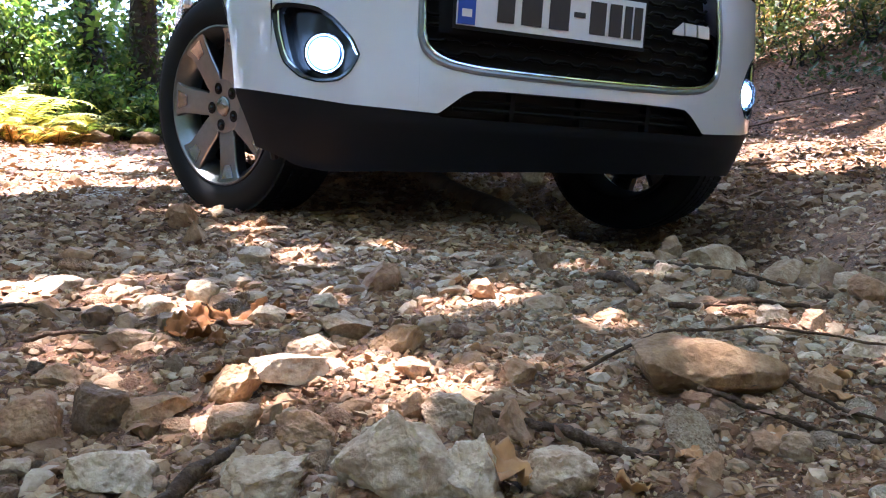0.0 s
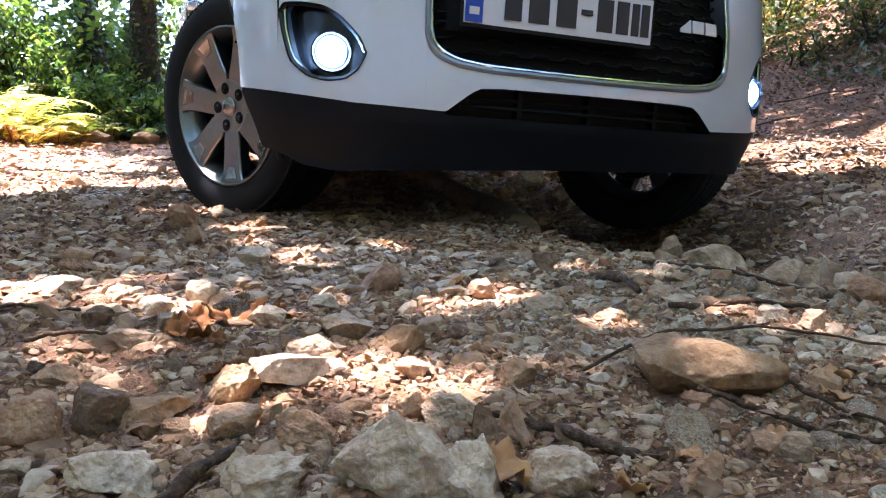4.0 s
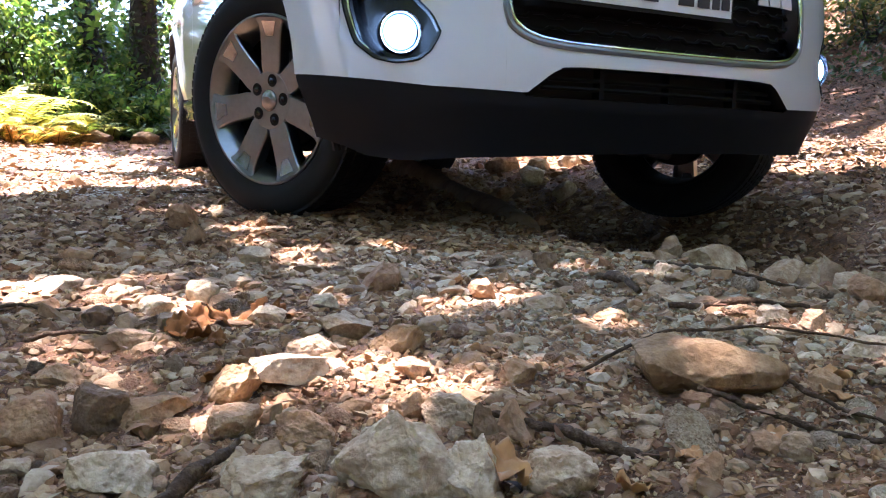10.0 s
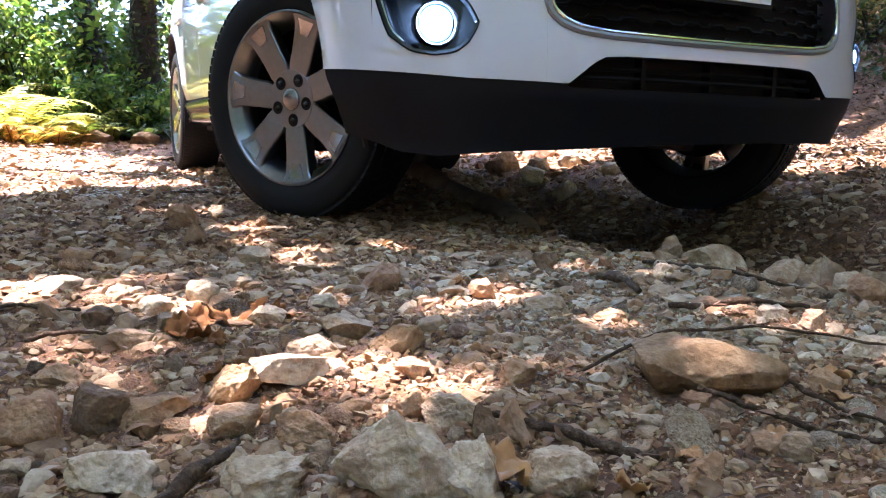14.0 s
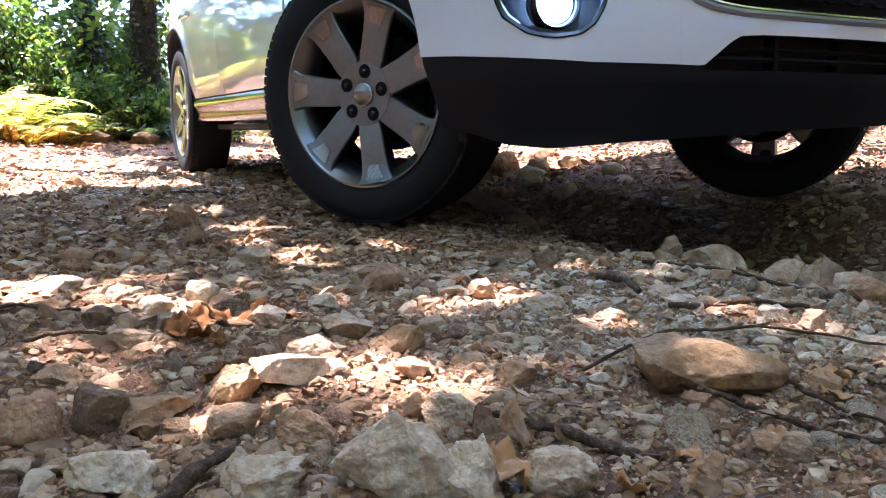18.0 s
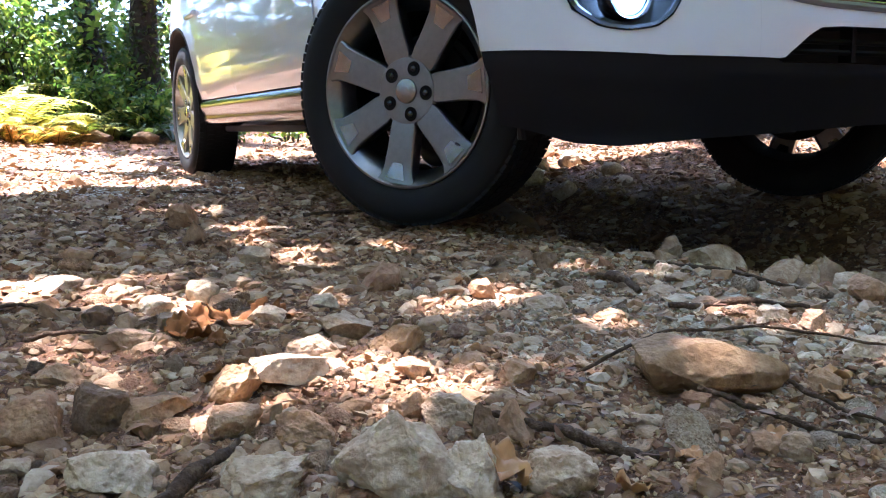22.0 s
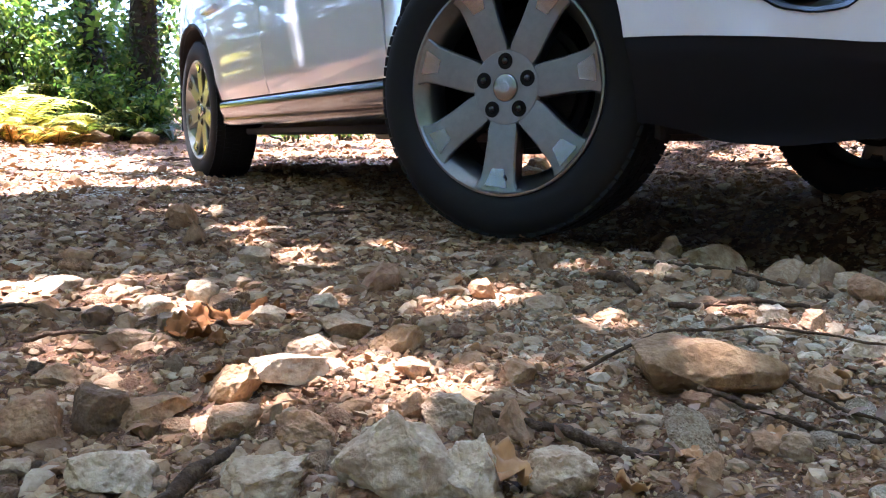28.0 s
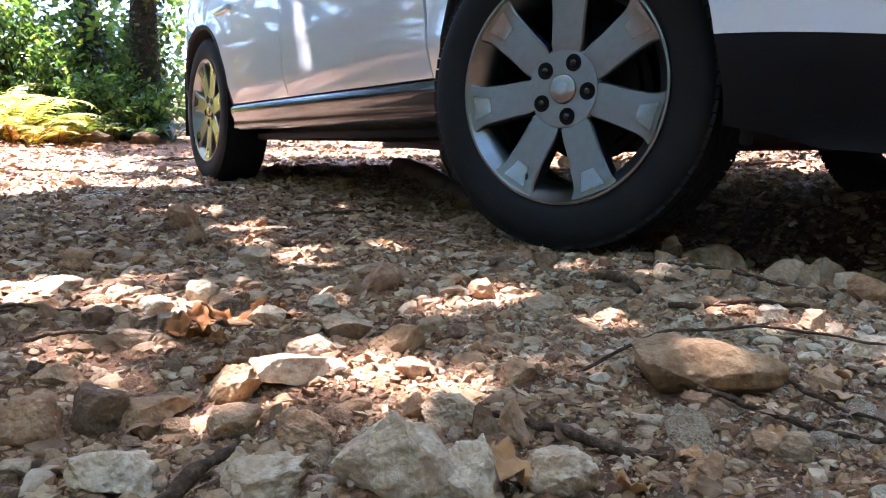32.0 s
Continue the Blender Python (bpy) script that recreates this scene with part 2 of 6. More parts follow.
def ground_sheet():
    def axis(lo, a, b, hi, step, growth):
        mid = list(np.arange(a, b + 1e-6, step))
        right, left, s = [], [], step
        v = b
        while v < hi:
            s *= growth
            v += s
            right.append(v)
        v, s = a, step
        while v > lo:
            s *= growth
            v -= s
            left.append(v)
        return np.array(left[::-1] + mid + right)
    xs = axis(-400, -2.0, 2.4, 400, 0.019, 1.06)
    ys = axis(-400, 0.3, 4.2, 500, 0.019, 1.06)
    X, Y = np.meshgrid(xs, ys)
    Z = height(X, Y)
    n, m = X.shape
    v = np.stack([X.ravel(), Y.ravel(), Z.ravel()], 1)
    k = np.arange((n - 1) * m).reshape(n - 1, m)[:, :-1].ravel()
    f = np.stack([k, k + 1, k + m + 1, k + m], 1)
    ob = new("ground", mesh_of("ground", v, f, M_soil, smooth=True))
    return tagged(ob, "dusty brown stony soil of a forest track with a gully", "ground", kind="structure")


ground_sheet()

# ---- the car ----
# Car space: x forward from the front axle, y to its left, z up from the axle's height; the tyres stand at z = -0.345.
car = tagged(new("car"), "white compact SUV with lit fog lamps creeping over a stony track", "car")
ARCH_R = 0.432


def nose_depth(z):
    z = np.asarray(z, float)
    up = 0.63 - 0.12 * (z - 0.1) - 0.15 * np.maximum(z - 0.3, 0)
    return np.where(z > 0.1, up, np.where(z > 0, 0.63, 0.63 + 0.45 * z))


def nose(phi, z, off=0.0):
    """A point of the car's nose: phi round the plan curve (0 in the middle), at height z, off metres inward."""
    a = nose_depth(z)
    y = 0.865 * np.sign(phi) * np.abs(np.sin(phi)) ** (2 / 2.6)
    x = 0.25 + a * np.abs(np.cos(phi))
    nx, ny = np.abs(np.cos(phi)), np.sign(phi) * np.abs(np.sin(phi)) ** 1.3
    k = np.hypot(nx, ny)
    return np.stack([x - off * nx / k, y - off * ny / k, z + 0 * x], -1)


def phi_of(y):
    y = np.clip(np.asarray(y, float), -0.8649, 0.8649)
    return np.sign(y) * np.arcsin((np.abs(y) / 0.865) ** 1.3)


def phi_end(z):
    """Where the nose ends at the wheel arch."""
    xa = np.sqrt(np.maximum(ARCH_R ** 2 - np.asarray(z, float) ** 2, 0.01))
    return np.arccos(np.clip((xa - 0.25) / nose_depth(z), 0, 1))


def on_nose(y, z, off=0.0):
    return nose(phi_of(y), np.asarray(z, float), off)


def grid_bm(P, closed=False):
    """A bmesh from an array of points (rows, columns, 3)."""
    bm = bmesh.new()
    n, m = P.shape[:2]
    vs = [[bm.verts.new(P[i, j]) for j in range(m)] for i in range(n)]
    for i in range(n - 1):
        for j in range(m - 1 + closed):
            q = [vs[i][j], vs[i][(j + 1) % m], vs[i + 1][(j + 1) % m], vs[i + 1][j]]
            try:
                bm.faces.new(q)
            except ValueError:
                pass
    return bm


def nose_strip(ys, lo, hi, nz=8, off=0.0, to_arch=False, thick=0.0):
    """A panel of the nose between two height curves of y."""
    ys = np.asarray(ys, float)
    P = np.zeros((nz + 1, len(ys), 3))
    for k in range(nz + 1):
        z = lo(ys) + (hi(ys) - lo(ys)) * k / nz
        phi = phi_of(ys)
        if to_arch:
            ref = phi_end(0.15)
            w = np.clip((np.abs(phi) / ref - 0.75) / 0.25, 0, 1)
            phi = phi + np.sign(phi) * w * (phi_end(np.clip(z, -0.1, 0.4)) - ref)
        P[k] = nose(phi, z, off)
    bm = grid_bm(P)
    bmesh.ops.remove_doubles(bm, verts=bm.verts, dist=0.0004)
    if thick:
        bmesh.ops.recalc_face_normals(bm, faces=bm.faces)
        bmesh.ops.solidify(bm, geom=bm.faces[:], thickness=thick)
    return bm


def tube(points, radius, sides=8, closed=False):
    """A tube along points; radius may be a number or one for each point."""
    P = np.asarray(points, float)
    n = len(P)
    rad = np.full(n, radius) if np.isscalar(radius) else np.asarray(radius)
    T = np.roll(P, -1, 0) - np.roll(P, 1, 0) if closed else np.gradient(P, axis=0)
    T /= np.linalg.norm(T, axis=1)[:, None] + 1e-12
    ref = np.array([0, 0, 1.0]) if abs(T[:, 2]).mean() < 0.8 else np.array([0, 1.0, 0])
    A = np.cross(T, ref)
    A /= np.linalg.norm(A, axis=1)[:, None] + 1e-12
    B = np.cross(T, A)
    ang = np.linspace(0, 2 * np.pi, sides, endpoint=False)
    rings = P[:, None] + rad[:, None, None] * (np.cos(ang)[None, :, None] * A[:, None] + np.sin(ang)[None, :, None] * B[:, None])
    if closed:
        rings = np.concatenate([rings, rings[:1]])
    bm = grid_bm(rings, closed=True)
    if closed:
        bmesh.ops.remove_doubles(bm, verts=bm.verts, dist=1e-5)
    else:
        bmesh.ops.contextual_create(bm, geom=[e for e in bm.edges if e.is_boundary])
        bmesh.ops.holes_fill(bm, edges=bm.edges, sides=sides + 1)
    return bm


def box(x0, x1, y0, y1, z0, z1, bevel=0.0, segs=2):
    bm = bmesh.new()
    bmesh.ops.create_cube(bm, size=1)
    for v in bm.verts:
        v.co = ((x0 + x1) / 2 + v.co.x * (x1 - x0), (y0 + y1) / 2 + v.co.y * (y1 - y0), (z0 + z1) / 2 + v.co.z * (z1 - z0))
    if bevel:
        bmesh.ops.bevel(bm, geom=bm.edges[:], offset=bevel, segments=segs, affect="EDGES", profile=0.5)
    return bm


def lathe(profile, n=64, axis="y"):
    """Turns (radius, along) pairs round the y axis."""
    ang = np.linspace(0, 2 * np.pi, n, endpoint=False)
    r, a = np.array(profile).T
    P = np.stack([r[:, None] * np.cos(ang), a[:, None] + 0 * ang, r[:, None] * np.sin(ang)], -1)
    return grid_bm(P, closed=True)


def lerp_curve(pairs):
    px, pz = np.array(pairs).T
    return lambda y: np.interp(np.abs(y), px, pz)


def const(c):
    return lambda y: np.full(np.shape(y), c)


# Curves of the nose, by distance from the middle.
edge_black = lerp_curve([(0, 0.029), (0.39, 0.029), (0.6, 0.036), (0.84, 0.060), (0.9, 0.066)])
intake_top = lerp_curve([(0, 0.094), (0.26, 0.093), (0.31, 0.090), (0.335, 0.077), (0.392, 0.029), (0.9, 0.029)])
grille_low = lerp_curve([(0, 0.131), (0.30, 0.135), (0.36, 0.142), (0.405, 0.157), (0.43, 0.178), (0.441, 0.21), (0.4411, 0.46)])
FOG_LO = [(0.576, 0.156), (0.58, 0.142), (0.595, 0.112), (0.619, 0.090), (0.661, 0.083), (0.703, 0.093), (0.74, 0.130), (0.757, 0.2), (0.765, 0.25)]
FOG_HI = [(0.576, 0.157), (0.592, 0.195), (0.636, 0.245), (0.672, 0.268), (0.72, 0.276), (0.755, 0.277), (0.765, 0.256)]
fog_lo, fog_hi = lerp_curve(FOG_LO), lerp_curve(FOG_HI)
NOSE_TOP = 0.44
inner = np.concatenate([np.linspace(0, 0.26, 14), np.linspace(0.28, 0.40, 13), np.linspace(0.405, 0.441, 10)])
middle = np.concatenate([-inner[::-1], inner[1:]])
part("front_bumper", nose_strip(middle, lambda y: np.maximum(intake_top(y), edge_black(y)), grille_low, 5), M_paint, car, "glossy white front bumper")
for s in (-1, 1):
    y1 = s * np.linspace(0.4411, 0.576, 12)
    part("bumper_cheek", nose_strip(y1, edge_black, const(NOSE_TOP), 16), M_paint, car)
    y2 = s * (0.576 + (0.765 - 0.576) * (0.5 - 0.5 * np.cos(np.linspace(0, np.pi, 30))))
    part("bumper_lower_cheek", nose_strip(y2, edge_black, fog_lo, 6), M_paint, car)
    part("bumper_upper_cheek", nose_strip(y2, fog_hi, const(NOSE_TOP), 6), M_paint, car)
    y3 = s * np.linspace(0.765, 0.8445, 14)
    part("bumper_corner", nose_strip(y3, edge_black, const(NOSE_TOP), 16, to_arch=True), M_paint, car)
# Black lower bumper, intake and its bars.
full = np.linspace(-0.8445, 0.8445, 90)


def low_edge(y):
    """The bumper's lower edge; it hangs a little lower on the car's right."""
    return np.interp(y, [-0.8445, -0.74, -0.65, -0.5, -0.1, 0.3, 0.6, 0.74, 0.8445], [-0.095, -0.134, -0.142, -0.127, -0.104, -0.092, -0.092, -0.090, -0.080])



def lower_bumper():
    """The black lower bumper: its corners slope inward towards the ground."""
    top = np.minimum(edge_black(full), 0.021 + 10 * np.maximum(np.abs(full) - 0.40, 0))
    rows = []
    for k in np.linspace(0, 1, 13):
        z = top + (low_edge(full) - top) * k
        phi = phi_of(full)
        ref = phi_end(0.15)
        w = np.clip((np.abs(phi) / ref - 0.75) / 0.25, 0, 1)
        phi = phi + np.sign(phi) * w * (phi_end(np.clip(z, -0.13, 0.4)) - ref)
        corner = np.clip((np.abs(full) - 0.42) / 0.36, 0, 1) ** 1.4
        rows.append(nose(phi, z, 0.004 + 0.004 * np.sin(k * 3.1) + (0.022 + 0.036 * corner * np.where(full > 0, 0.1, 1)) * np.clip((0.045 - z) / 0.13, 0, 1.25) ** 1.15))
    return grid_bm(np.array(rows))


part("lower_bumper", lower_bumper(), M_dirtyplastic, car, "dusty black plastic lower bumper")
inlet = np.concatenate([-np.linspace(0, 0.392, 30)[::-1], np.linspace(0, 0.392, 30)[1:]])
part("intake_back", nose_strip(inlet, const(0.0), lambda y: np.maximum(intake_top(y), 0.03) + 0.01, 3, off=0.075), M_plastic, car)
part("intake_roof", grid_bm(np.stack([on_nose(inlet, intake_top(inlet), 0.0), on_nose(inlet, intake_top(inlet), 0.075)])), M_plastic, car)
part("intake_floor", grid_bm(np.stack([on_nose(inlet, 0.022 + 0 * inlet, 0.004), on_nose(inlet, 0.022 + 0 * inlet, 0.075)])), M_plastic, car)
for z in (0.045, 0.066):
    half = 0.37 - (z - 0.029) * 0.9
    yy = np.linspace(-half, half, 40)
    part("intake_bar", tube(on_nose(yy, z + 0 * yy, 0.03), 0.006, 6), M_grille, car)
for y in (-0.2, 0.0, 0.2):
    part("intake_post", box(0.82, 0.85, y - 0.006, y + 0.006, 0.022, 0.094), M_grille, car)
part("undertray", box(-0.42, 0.70, -0.48, 0.48, -0.094, -0.080, 0.006), M_dirtyplastic, car)
# Grille with its chrome frame.
M_band = surface("satin_grey_band", [(0.3, (0.22, 0.23, 0.24)), (0.7, (0.27, 0.28, 0.29))], scale=9, rough=(0.3, 0.4), bump=0, metal=0.6)
gy = np.linspace(-0.441, 0.441, 61)
part("grille_back", nose_strip(gy, lambda y: grille_low(y) - 0.01, const(NOSE_TOP), 6, off=0.05), M_grille, car, "black grille")
for k in range(9):
    z = 0.148 + 0.0315 * k
    half = 0.40 if k == 0 else 0.432
    yy = np.linspace(-half, half, 81)
    wave = 0.004 * np.sign(np.sin(yy * 2 * np.pi / 0.085)) * (k % 2 * 2 - 1)
    part("grille_bar", tube(on_nose(yy, z + wave, 0.035), 0.0055, 6), M_grille, car)
rim_half = [(0.44, 0.46), (0.4415, 0.3), (0.4415, 0.215), (0.432, 0.182), (0.407, 0.160), (0.37, 0.146), (0.30, 0.137), (0.15, 0.133), (0, 0.132)]
hy, hz = np.array(rim_half).T
ry, rz = np.concatenate([hy, -hy[::-1][1:]]), np.concatenate([hz, hz[::-1][1:]])
fine = np.linspace(0, len(ry) - 1, 120)
ry, rz = np.interp(fine, np.arange(len(ry)), ry), np.interp(fine, np.arange(len(rz)), rz)
for _ in range(4):
    ry[1:-1], rz[1:-1] = (ry[:-2] + 2 * ry[1:-1] + ry[2:]) / 4, (rz[:-2] + 2 * rz[1:-1] + rz[2:]) / 4
part("grille_band", tube(on_nose(ry, rz - 0.001, 0.000), 0.0085, 8), M_band, car, "satin grey band under the grille")
part("grille_frame", tube(on_nose(ry * 0.982, rz + 0.008, -0.003), 0.0048, 8), M_chrome, car, "slim chrome grille frame")
part("plate_panel", nose_strip(np.linspace(-0.40, 0.17, 24), const(0.225), const(0.37), 3, off=0.012), M_grille, car)


# Number plate: white with a blue band, its characters as plain bars.
def plate_block(name, y0, y1, z0, z1, mat, off, parent, label=""):
    def corner(y, z):
        k = (y + 0.374) / 0.507
        return np.array([0.853 + 0.006 * k - 0.03 * (z - 0.24) + off, y, z - 0.004 * k])
    P = np.array([[corner(y0, z0), corner(y1, z0)], [corner(y0, z1), corner(y1, z1)]])
    bm = grid_bm(P)
    bmesh.ops.recalc_face_normals(bm, faces=bm.faces)
    bmesh.ops.solidify(bm, geom=bm.faces[:], thickness=0.002)
    return part(name, bm, mat, parent, label, smooth=False)


holder = plate_block("plate_holder", -0.382, 0.152, 0.233, 0.364, M_plastic, 0.010, car, "black number plate holder")
plate = plate_block("number_plate", -0.374, 0.146, 0.242, 0.355, M_plate, 0.014, car, "white number plate with blue band and dark bars")
plate_block("plate_band", -0.372, -0.327, 0.244, 0.353, M_plate_blue, 0.0165, plate)
plate_block("country_bar", -0.362, -0.337, 0.262, 0.280, M_plate, 0.0185, plate)
for a, b in ((-0.27, -0.225), (-0.205, -0.15), (-0.13, -0.075), (-0.015, 0.03), (0.04, 0.075), (0.085, 0.107), (0.112, 0.136)):
    plate_block("character_bar", a, b, 0.259, 0.340, M_plate_ink, 0.0165, plate)
plate_block("hyphen_bar", -0.062, -0.03, 0.295, 0.308, M_plate_ink, 0.0165, plate)
# Model badge as plain bright shapes.
badge = part("badge", nose_strip(np.linspace(0.255, 0.292, 4), lambda y: 0.286 + 0 * y, lambda y: 0.296 + 0.7 * (np.abs(y) - 0.255), 2, off=-0.002, thick=0.004), M_badge, car, "bright badge of plain shapes")
for y0, y1 in ((0.298, 0.340), (0.347, 0.392)):
    part("badge_shape", nose_strip(np.linspace(y0, y1, 4), const(0.288), const(0.321), 2, off=-0.002, thick=0.004), M_badge, badge)
# Fog lamps in their recesses.
for s in (-1, 1):
    yy = s * np.linspace(0.572, 0.77, 40)
    part("fog_recess", nose_strip(yy, lambda y: fog_lo(y) - 0.008, lambda y: fog_hi(y) + 0.008, 6, off=0.04), M_gloss, car, "dark fog lamp recess")
    oy = np.concatenate([np.array(FOG_LO)[:, 0], np.array(FOG_HI)[::-1, 0]])
    oz = np.concatenate([np.array(FOG_LO)[:, 1], np.array(FOG_HI)[::-1, 1]])
    fi = np.linspace(0, len(oy), 90, endpoint=False)
    oy, oz = np.interp(fi, np.arange(len(oy) + 1), np.append(oy, oy[0])), np.interp(fi, np.arange(len(oz) + 1), np.append(oz, oz[0]))
    for _ in range(2):
        oy, oz = (np.roll(oy, 1) + 2 * oy + np.roll(oy, -1)) / 4, (np.roll(oz, 1) + 2 * oz + np.roll(oz, -1)) / 4
    part("fog_frame", grid_bm(np.stack([on_nose(s * oy, oz, o) for o in (-0.003, -0.001, 0.045)]), closed=True), M_plastic, car)
    my, mz = oy.mean(), oz.mean()
    part("fog_bezel", tube(on_nose(s * (my + (oy - my) * 0.97), mz + (oz - mz) * 0.97, 0.006), 0.008, 6, closed=True), M_gloss, car)
    part("bright_strip", tube(on_nose(s * np.array([0.756, 0.752, 0.742, 0.731, 0.715]), np.array([0.262, 0.212, 0.163, 0.135, 0.115]), 0.006), 0.0042, 6), M_chrome, car)
    centre = on_nose(s * 0.659, 0.157, 0.018)
    aim = Matrix.Translation(Vector(centre)) @ Matrix.Rotation(radians(-90 + s * 8), 4, "Z")
    bm = lathe([(0.050, 0.045), (0.052, 0.0), (0.049, -0.005), (0.042, 0.0), (0.038, 0.01)], 40)
    bm.transform(aim @ Matrix.Rotation(math.pi, 4, "Z"))
    lamp = part("fog_lamp", bm, M_gloss, car, "round lit fog lamp")
    bm = lathe([(0.0005, -0.0085), (0.014, -0.0075), (0.026, -0.0045), (0.0315, -0.002)], 40)
    bm.transform(aim @ Matrix.Rotation(math.pi, 4, "Z"))
    part("lamp_bulb", bm, M_lamp, lamp, "glowing white light")
    bm = lathe([(0.0315, -0.002), (0.036, 0.001), (0.0395, 0.005)], 40)
    bm.transform(aim @ Matrix.Rotation(math.pi, 4, "Z"))
    part("lamp_lens", bm, M_lens, lamp, "bluish lit rim of the lens")


# ---- body sides ----
def side_y(x, z):
    """Half width of the body."""
    z = np.asarray(z, float)
    x = np.asarray(x, float)
    y = 0.848 + 0.034 * np.clip((z - 0.04) / 0.22, 0, 1) ** 0.7 - 0.02 * np.clip((z - 0.40) / 0.25, 0, 1) ** 2
    y = y + 0.007 * np.exp(-((z - 0.13) / 0.05) ** 2)
    y = y - 0.20 * np.clip((x - 0.05) / 0.7, 0, 1) ** 2 - 0.12 * np.clip((-2.75 - x) / 0.65, 0, 1) ** 2
    flare = np.minimum(np.hypot(x, z), np.hypot(x + 2.67, z))
    return y + 0.012 * np.clip(1 - (flare - ARCH_R) / 0.10, 0, 1) ** 2


def side_panel(x0, x1, z0, z1, s, lean=0.0, arches=((0.0, 0.0), (-2.67, 0.0)), step=0.022):
    """A panel of the body's side, cut out round the wheel arches, with a turned-in edge."""
    nx, nz = max(2, int(abs(x1 - x0) / step)), max(2, int((z1 - z0) / step))
    Xs = x0 + (x1 - x0) * np.linspace(0, 1, nx + 1)
    Zs = z0 + (z1 - z0) * np.linspace(0, 1, nz + 1)
    X, Z = np.meshgrid(Xs, Zs, indexing="ij")
    X = X + lean * (Z - z0)
    keep = np.ones(X.shape, bool)
    for cx, cz in arches:
        r = np.hypot(X - cx, Z - cz)
        ins = r < ARCH_R
        pad = np.pad(~ins, 1, constant_values=False)
        near = np.zeros_like(ins)
        for a in (0, 1, 2):
            for b in (0, 1, 2):
                near |= pad[a:a + ins.shape[0], b:b + ins.shape[1]]
        snap = ins & near
        k = ARCH_R / np.maximum(r, 1e-6)
        X, Z = np.where(snap, cx + (X - cx) * k, X), np.where(snap, cz + (Z - cz) * k, Z)
        keep &= ~(ins & ~near)
    Y = s * side_y(X, Z)
    bm = bmesh.new()
    vs = {}
    for i in range(nx + 1):
        for j in range(nz + 1):
            if keep[i, j]:
                vs[i, j] = bm.verts.new((X[i, j], Y[i, j], Z[i, j]))
    for i in range(nx):
        for j in range(nz):
            q = [vs.get(c) for c in ((i, j), (i + 1, j), (i + 1, j + 1), (i, j + 1))]
            if all(q):
                bm.faces.new(q)
    bmesh.ops.remove_doubles(bm, verts=bm.verts, dist=0.0005)
    edge = [e for e in bm.edges if e.is_boundary]
    ex = bmesh.ops.extrude_edge_only(bm, edges=edge)
    for v in ex["geom"]:
        if isinstance(v, bmesh.types.BMVert):
            v.co.y -= s * 0.022
    return bm


